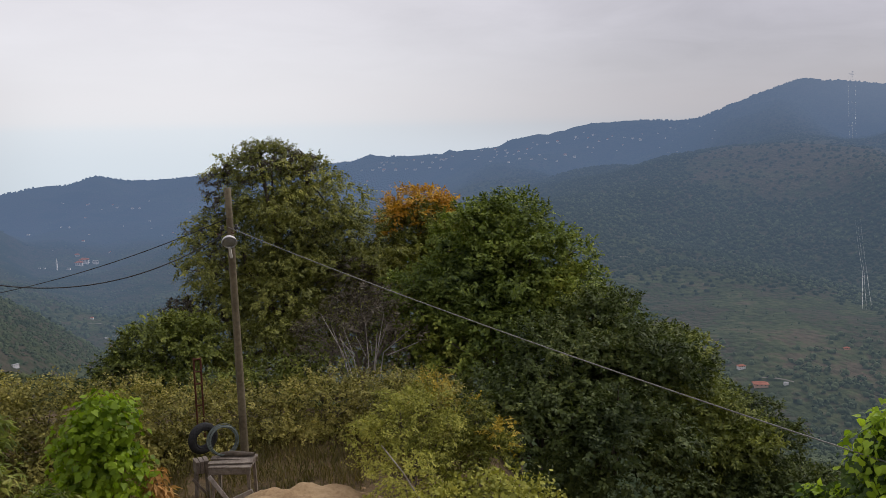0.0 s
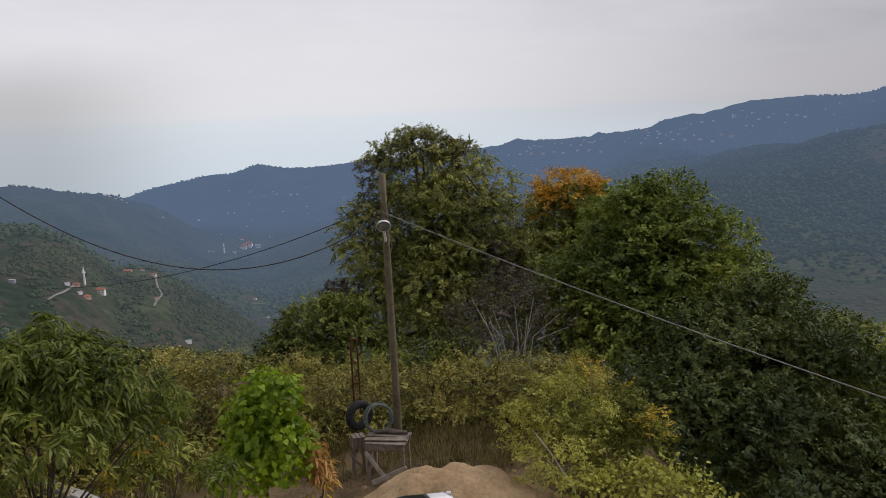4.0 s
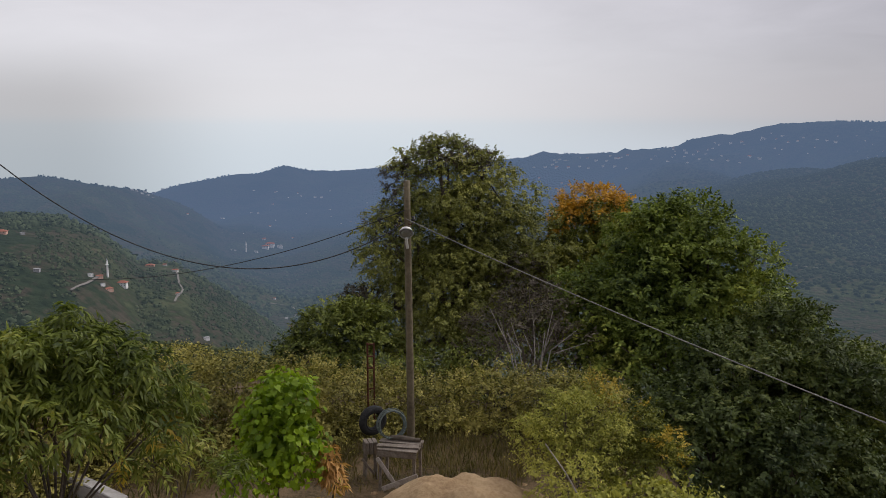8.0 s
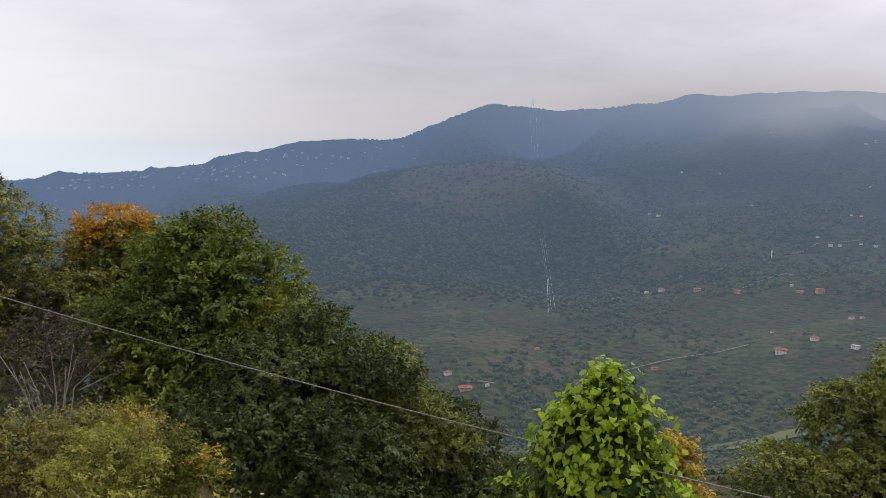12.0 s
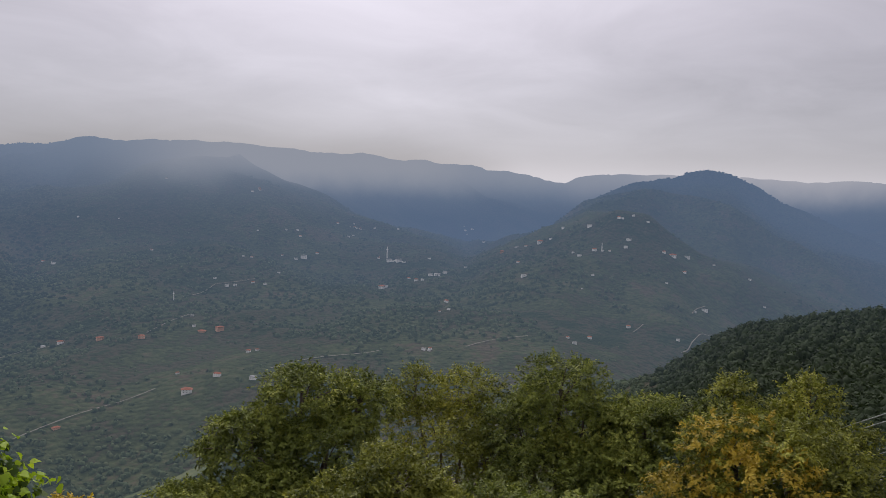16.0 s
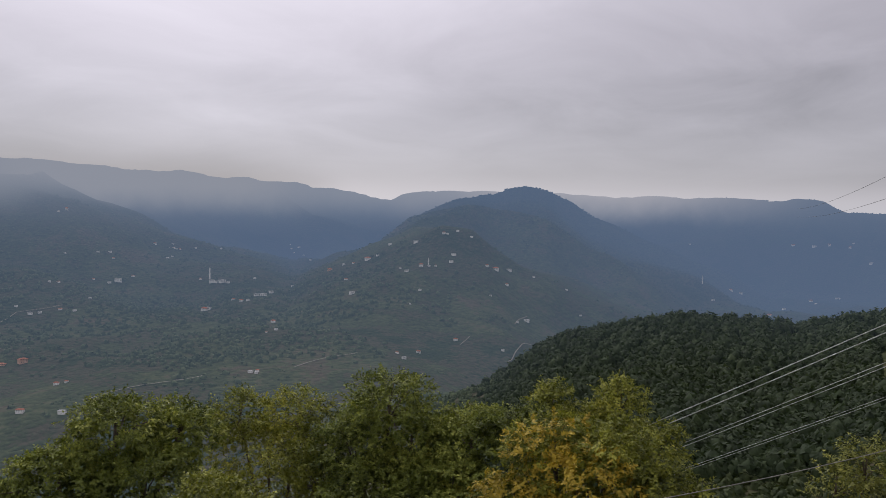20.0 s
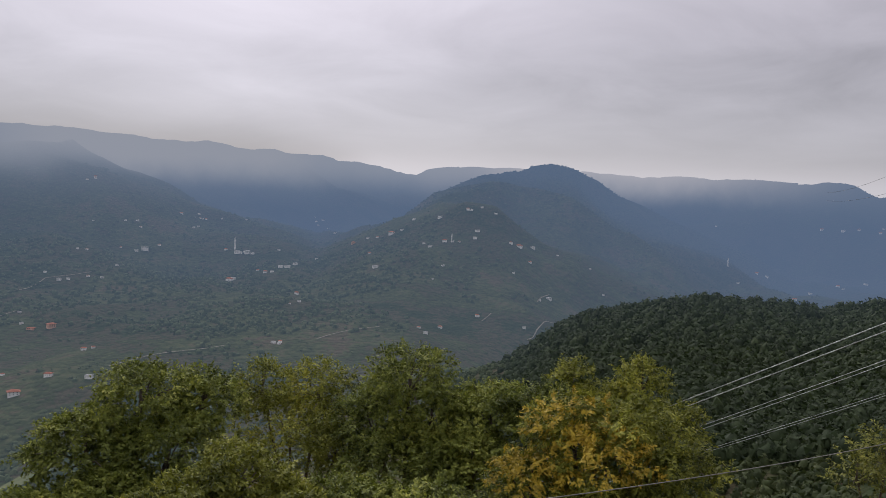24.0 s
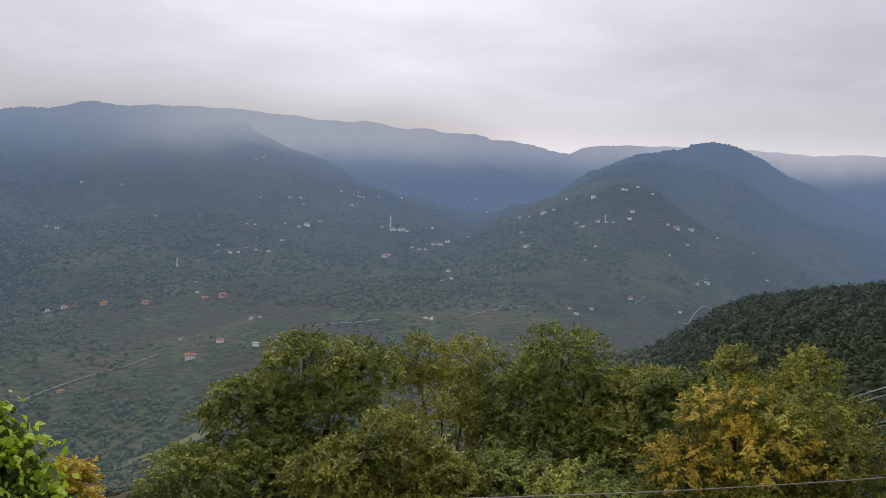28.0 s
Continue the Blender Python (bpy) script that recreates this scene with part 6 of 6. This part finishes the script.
tree("yellowing_shrub", "green shrub yellowing at its tips", (2.6, 14.5), [(2.1, -20.6, 14.5, 0.42, 0.55), (3.5, -21.8, 14.3, 0.42, 0.45), (1.2, -22.4, 14.2, 0.5, 0.6)], "yellowish", 620, 12, 0.065, 0.55, 0.09, 0.03, category="shrub", n_small=22, extra=("gold", [(1.9, -18.8, 14.5, 0.16, 0.16), (3.9, -21.2, 14.1, 0.3, 0.35), (-0.3, -18.6, 14.6, 0.3, 0.3)], 60, "golden yellow leaves"))
tree("herb_patch", "tangled yellow-green weeds and bindweed at the slope edge", (3.6, 13.2), [(2.2, -24.6, 13.2, 0.7, 0.35), (4.8, -24.8, 13, 0.7, 0.4), (0, -25.2, 13, 0.6, 0.3), (6.4, -25.4, 12.8, 0.6, 0.3)], "willow", 360, 6, 0.075, 0.7, 0.11, 0.02, category="weeds", n_small=20, closed=True)
tree("vine_thicket", "bright green leafy vine heaped into a tall cone", (31, 10.0), [(31.4, -16.9, 10, 0.2, 0.28), (31.4, -18.3, 10, 0.42, 0.4), (31, -20.3, 10, 0.72, 0.6), (31.2, -23.4, 9.9, 1.0, 0.75), (26.8, -24.8, 9.9, 0.7, 0.5), (24.2, -26, 9.8, 0.5, 0.35), (31, -27.5, 9.8, 1.25, 0.9)], "vine", 2500, 5, 0.088, 0.95, 0.085, 0.05, droop=1.0, rough=0.2, extra=("lime", [(31.4, -16.4, 10, 0.22, 0.3), (31.5, -15.9, 10, 0.13, 0.28), (31.4, -17.6, 9.9, 0.42, 0.36), (29.5, -17.6, 9.95, 0.22, 0.14), (33.6, -17.5, 9.95, 0.24, 0.13), (28.3, -20.4, 9.9, 0.26, 0.2), (34.4, -20.2, 9.9, 0.24, 0.22), (26.2, -23.4, 9.8, 0.42, 0.2), (35.8, -23.4, 9.8, 0.32, 0.3), (24.0, -25.4, 9.8, 0.4, 0.2), (30.6, -19.6, 9.72, 0.62, 0.5), (31.6, -22.8, 9.7, 0.92, 0.6)], 620, "bright yellow-green outer leaves"), category="vine", n_small=20, closed=True)
tree("small_tree", "small golden-yellow tree behind the vine", (36.2, 13.5), [(35.9, -21, 13.5, 0.42, 0.5), (36.8, -23.5, 13.3, 0.5, 0.5), (35.4, -25, 13, 0.6, 0.6)], "gold", 230, 11, 0.11, 0.5, 0.12, 0.05)

stick = new("dead_stick")
part("bark", tubes_mesh("bark", [([at(-4.6, -21.4, 13.0), at(-3.1, -23.2, 12.8), at(-1.6, -25.4, 12.6)], (0.009, 0.012, 0.014))], 6), MAT["pale_bark"], stick)
tagged(stick, "pale dead stick leaning out of the weeds", "stick")

# dry grass and weeds over the yard
n = 30000
az, r = rng.uniform(-48, 14, n), rng.uniform(10.5, 19.5, n)
x, y = r * np.sin(np.radians(az)), r * np.cos(np.radians(az))
keep = (fbm(x, y, 1.6, 91, 3) > 0.0) & (np.hypot((x - hx) / 2.1, (y - hy) / 1.5) > 1)
x, y = x[keep], y[keep]
c = np.stack([x, y, land(x, y) - 0.01], 1)
grass = part("dry_grass", leaves_mesh("dry_grass", c, np.tile((0.0, 0.0, 1.2), (len(c), 1)), 0.17, 0.08, -0.2, 0.75), MAT["dry_grass"])
tagged(grass, "dry brown grass and weeds over the yard", "grass", kind="stuff")
# tall rank weeds along the foot of the hedge
n = 16000
az, r = rng.uniform(-48, 3, n), 17.2 - 2.6 * rng.random(n) ** 1.6
x, y = r * np.sin(np.radians(az)), r * np.cos(np.radians(az))
keep = (fbm(x, y, 1.1, 93, 3) > -0.25) & (np.hypot((x - hx) / 1.9, (y - hy) / 1.5) > 1)
c = np.stack([x, y, land(x, y) - 0.01], 1)[keep]
weeds = part("hedge_weeds", leaves_mesh("hedge_weeds", c, np.tile((0.0, 0.0, 1.2), (len(c), 1)), 0.26, 0.08, -0.2, 0.6), MAT["weed"])
tagged(weeds, "olive-brown rank grass at the foot of the hedge", "grass", kind="stuff")
# small stones and clods round the heap
for k in range(26):
    a, r = rng.uniform(-22, -3), rng.uniform(12.6, 14.6)
    clod = stand("earth_clod", a, r, rng.uniform(0, 360), 0.0)
    size = rng.uniform(0.03, 0.085)
    me = mesh_np("earth_clod", DOME * np.array([size, size * 0.8, size * 0.6]) * rng.uniform(0.75, 1.15, (len(DOME), 1)), DOME_FACES)
    clod.location.z = ground_z(clod.location.x, clod.location.y)
    part("lump", me, MAT["earth"], clod)
    tagged(clod, "small lump of dry sandy earth on the ground", "clod", "clods round the heap")


# ---- the parked car ----
def loft(name, stations, flip=False):
    """Skin over cross-sections of one point count, closed round and capped at both ends."""
    n, m = len(stations), len(stations[0])
    V = np.array([p for s in stations for p in s])
    bm = bmesh.new()
    vs = [bm.verts.new(v) for v in V]
    for i in range(n - 1):
        for j in range(m):
            bm.faces.new((vs[i * m + j], vs[i * m + (j + 1) % m], vs[(i + 1) * m + (j + 1) % m], vs[(i + 1) * m + j]))
    bm.faces.new(vs[:m][::-1])
    bm.faces.new(vs[-m:])
    bmesh.ops.recalc_face_normals(bm, faces=bm.faces)
    me = bpy.data.meshes.new(name)
    bm.to_mesh(me)
    bm.free()
    return me


def hull(y, w, z0, z1, r=0.1):
    """One rounded cross-section of a car body at y, half width w, between two heights."""
    return [(-w + r, y, z0), (w - r, y, z0), (w, y, z0 + r), (w + 0.02, y, (z0 + z1) / 2), (w, y, z1 - r), (w - r * 1.1, y, z1 - 0.02), (0.0, y, z1), (-w + r * 1.1, y, z1 - 0.02), (-w, y, z1 - r), (-w - 0.02, y, (z0 + z1) / 2), (-w, y, z0 + r)]


def parked_car(az, r, turn):
    root = stand("parked_car", az, r, turn)
    W = 0.83
    body = part("body", loft("body", [hull(-2.08, 0.62, 0.36, 0.62), hull(-1.98, 0.76, 0.26, 0.72), hull(-1.6, W, 0.2, 0.84), hull(-0.95, W, 0.2, 0.93), hull(0.9, W, 0.2, 0.95), hull(1.5, W, 0.22, 0.97), hull(1.92, 0.78, 0.28, 0.93), hull(2.02, 0.66, 0.4, 0.8)]), MAT["car_paint"], root, "white painted body", smooth=True)

    def cabin(y0, y1, y2, y3, z0, z1, w0, w1, name, mat, label):
        lo = [(-w0, y0, z0), (w0, y0, z0), (w0, y3, z0), (-w0, y3, z0)]
        hi = [(-w1, y1, z1), (w1, y1, z1), (w1, y2, z1), (-w1, y2, z1)]
        return part(name, loft(name, [lo, hi]), mat, root, label)

    cabin(-0.98, -0.3, 1.28, 1.72, 0.92, 1.385, 0.75, 0.58, "windows", MAT["car_glass"], "dark window glass")
    part("roof", loft("roof", [hull(-0.36, 0.52, 1.37, 1.40, 0.03), hull(-0.22, 0.59, 1.37, 1.43, 0.03), hull(0.4, 0.61, 1.37, 1.455, 0.035), hull(1.1, 0.59, 1.37, 1.44, 0.03), hull(1.34, 0.52, 1.36, 1.40, 0.03)]), MAT["car_paint"], root, "white roof panel", smooth=True)
    # dark glass panel carried to the roof's far edge to show from the eye
    part("roof_glass", loft("roof_glass", [hull(0.2, 0.26, 1.43, 1.461, 0.012), hull(0.7, 0.28, 1.43, 1.468, 0.012), hull(1.1, 0.28, 1.42, 1.458, 0.012), hull(1.33, 0.26, 1.39, 1.417, 0.012)]), MAT["car_glass"], root, "dark glass panel on the roof")
    for sx in (-1, 1):
        for a, b in (((0.76, -0.98, 0.92), (0.585, -0.31, 1.40)), ((0.765, 0.36, 0.92), (0.60, 0.42, 1.40)), ((0.765, 1.7, 0.94), (0.585, 1.26, 1.40))):
            bar("pillar", (sx * a[0], a[1], a[2]), (sx * b[0], b[1], b[2]), 0.06, 0.05, MAT["car_paint"], root)
        bar("sill_trim", (sx * (W + 0.005), -1.0, 0.3), (sx * (W + 0.005), 1.0, 0.3), 0.03, 0.08, MAT["car_trim"], root, "black sill trim")
        mirror = part("wing_mirror", loft("wing_mirror", [hull(-0.78, 0.06, 0.95, 1.05, 0.02), hull(-0.70, 0.09, 0.93, 1.07, 0.02), hull(-0.64, 0.085, 0.94, 1.06, 0.02)]), MAT["car_paint"], root, smooth=True)
        mirror.location.x = sx * 0.9
        lamp = part("headlight", loft("headlight", [hull(-2.07, 0.1, 0.56, 0.66, 0.02), hull(-1.9, 0.16, 0.55, 0.72, 0.03)]), MAT["clear_lens"], root, "clear headlight")
        lamp.location.x = sx * 0.56
        tail = part("tail_light", loft("tail_light", [hull(1.8, 0.07, 0.66, 0.94, 0.02), hull(1.985, 0.06, 0.68, 0.9, 0.02)]), MAT["red_lens"], root, "red tail light")
        tail.location.x = sx * 0.68
        bar("door_handle", (sx * (W + 0.03), 0.18, 0.82), (sx * (W + 0.03), 0.34, 0.82), 0.03, 0.025, MAT["car_paint"], root)
        for y in (-1.3, 1.28):
            wheel = new("wheel")
            wheel.parent = root
            wheel.matrix_basis = Matrix.Translation((sx * 0.74, y, 0.3)) @ Matrix.Rotation(radians(90), 4, "Y")
            part("tyre", ring_mesh("tyre", 0.215, 0.085, 32, 10, 1.0), MAT["tyre"], wheel, smooth=True)
            part("rim", tubes_mesh("rim", [([(0, 0, -0.05), (0, 0, 0.055 * sx), (0, 0, 0.06 * sx)], (0.17, 0.165, 0.02))], 20), MAT["chrome"], wheel)
    for y, name in ((-2.0, "front_bumper"), (1.97, "rear_bumper")):
        part(name, loft(name, [hull(y - 0.08, 0.68, 0.24, 0.46, 0.05), hull(y + 0.08, 0.8, 0.22, 0.5, 0.05)] if y < 0 else [hull(y - 0.08, 0.8, 0.22, 0.5, 0.05), hull(y + 0.09, 0.68, 0.24, 0.46, 0.05)]), MAT["car_paint"], root, smooth=True)
    bar("number_plate", (-0.26, 2.07, 0.42), (0.26, 2.07, 0.42), 0.012, 0.11, MAT["lamp"], root, "pale blank plate")
    tagged(root, "white hatchback car parked beside the heap of earth", "car")
    return root


parked_car(-12.4, 9.5, 12)
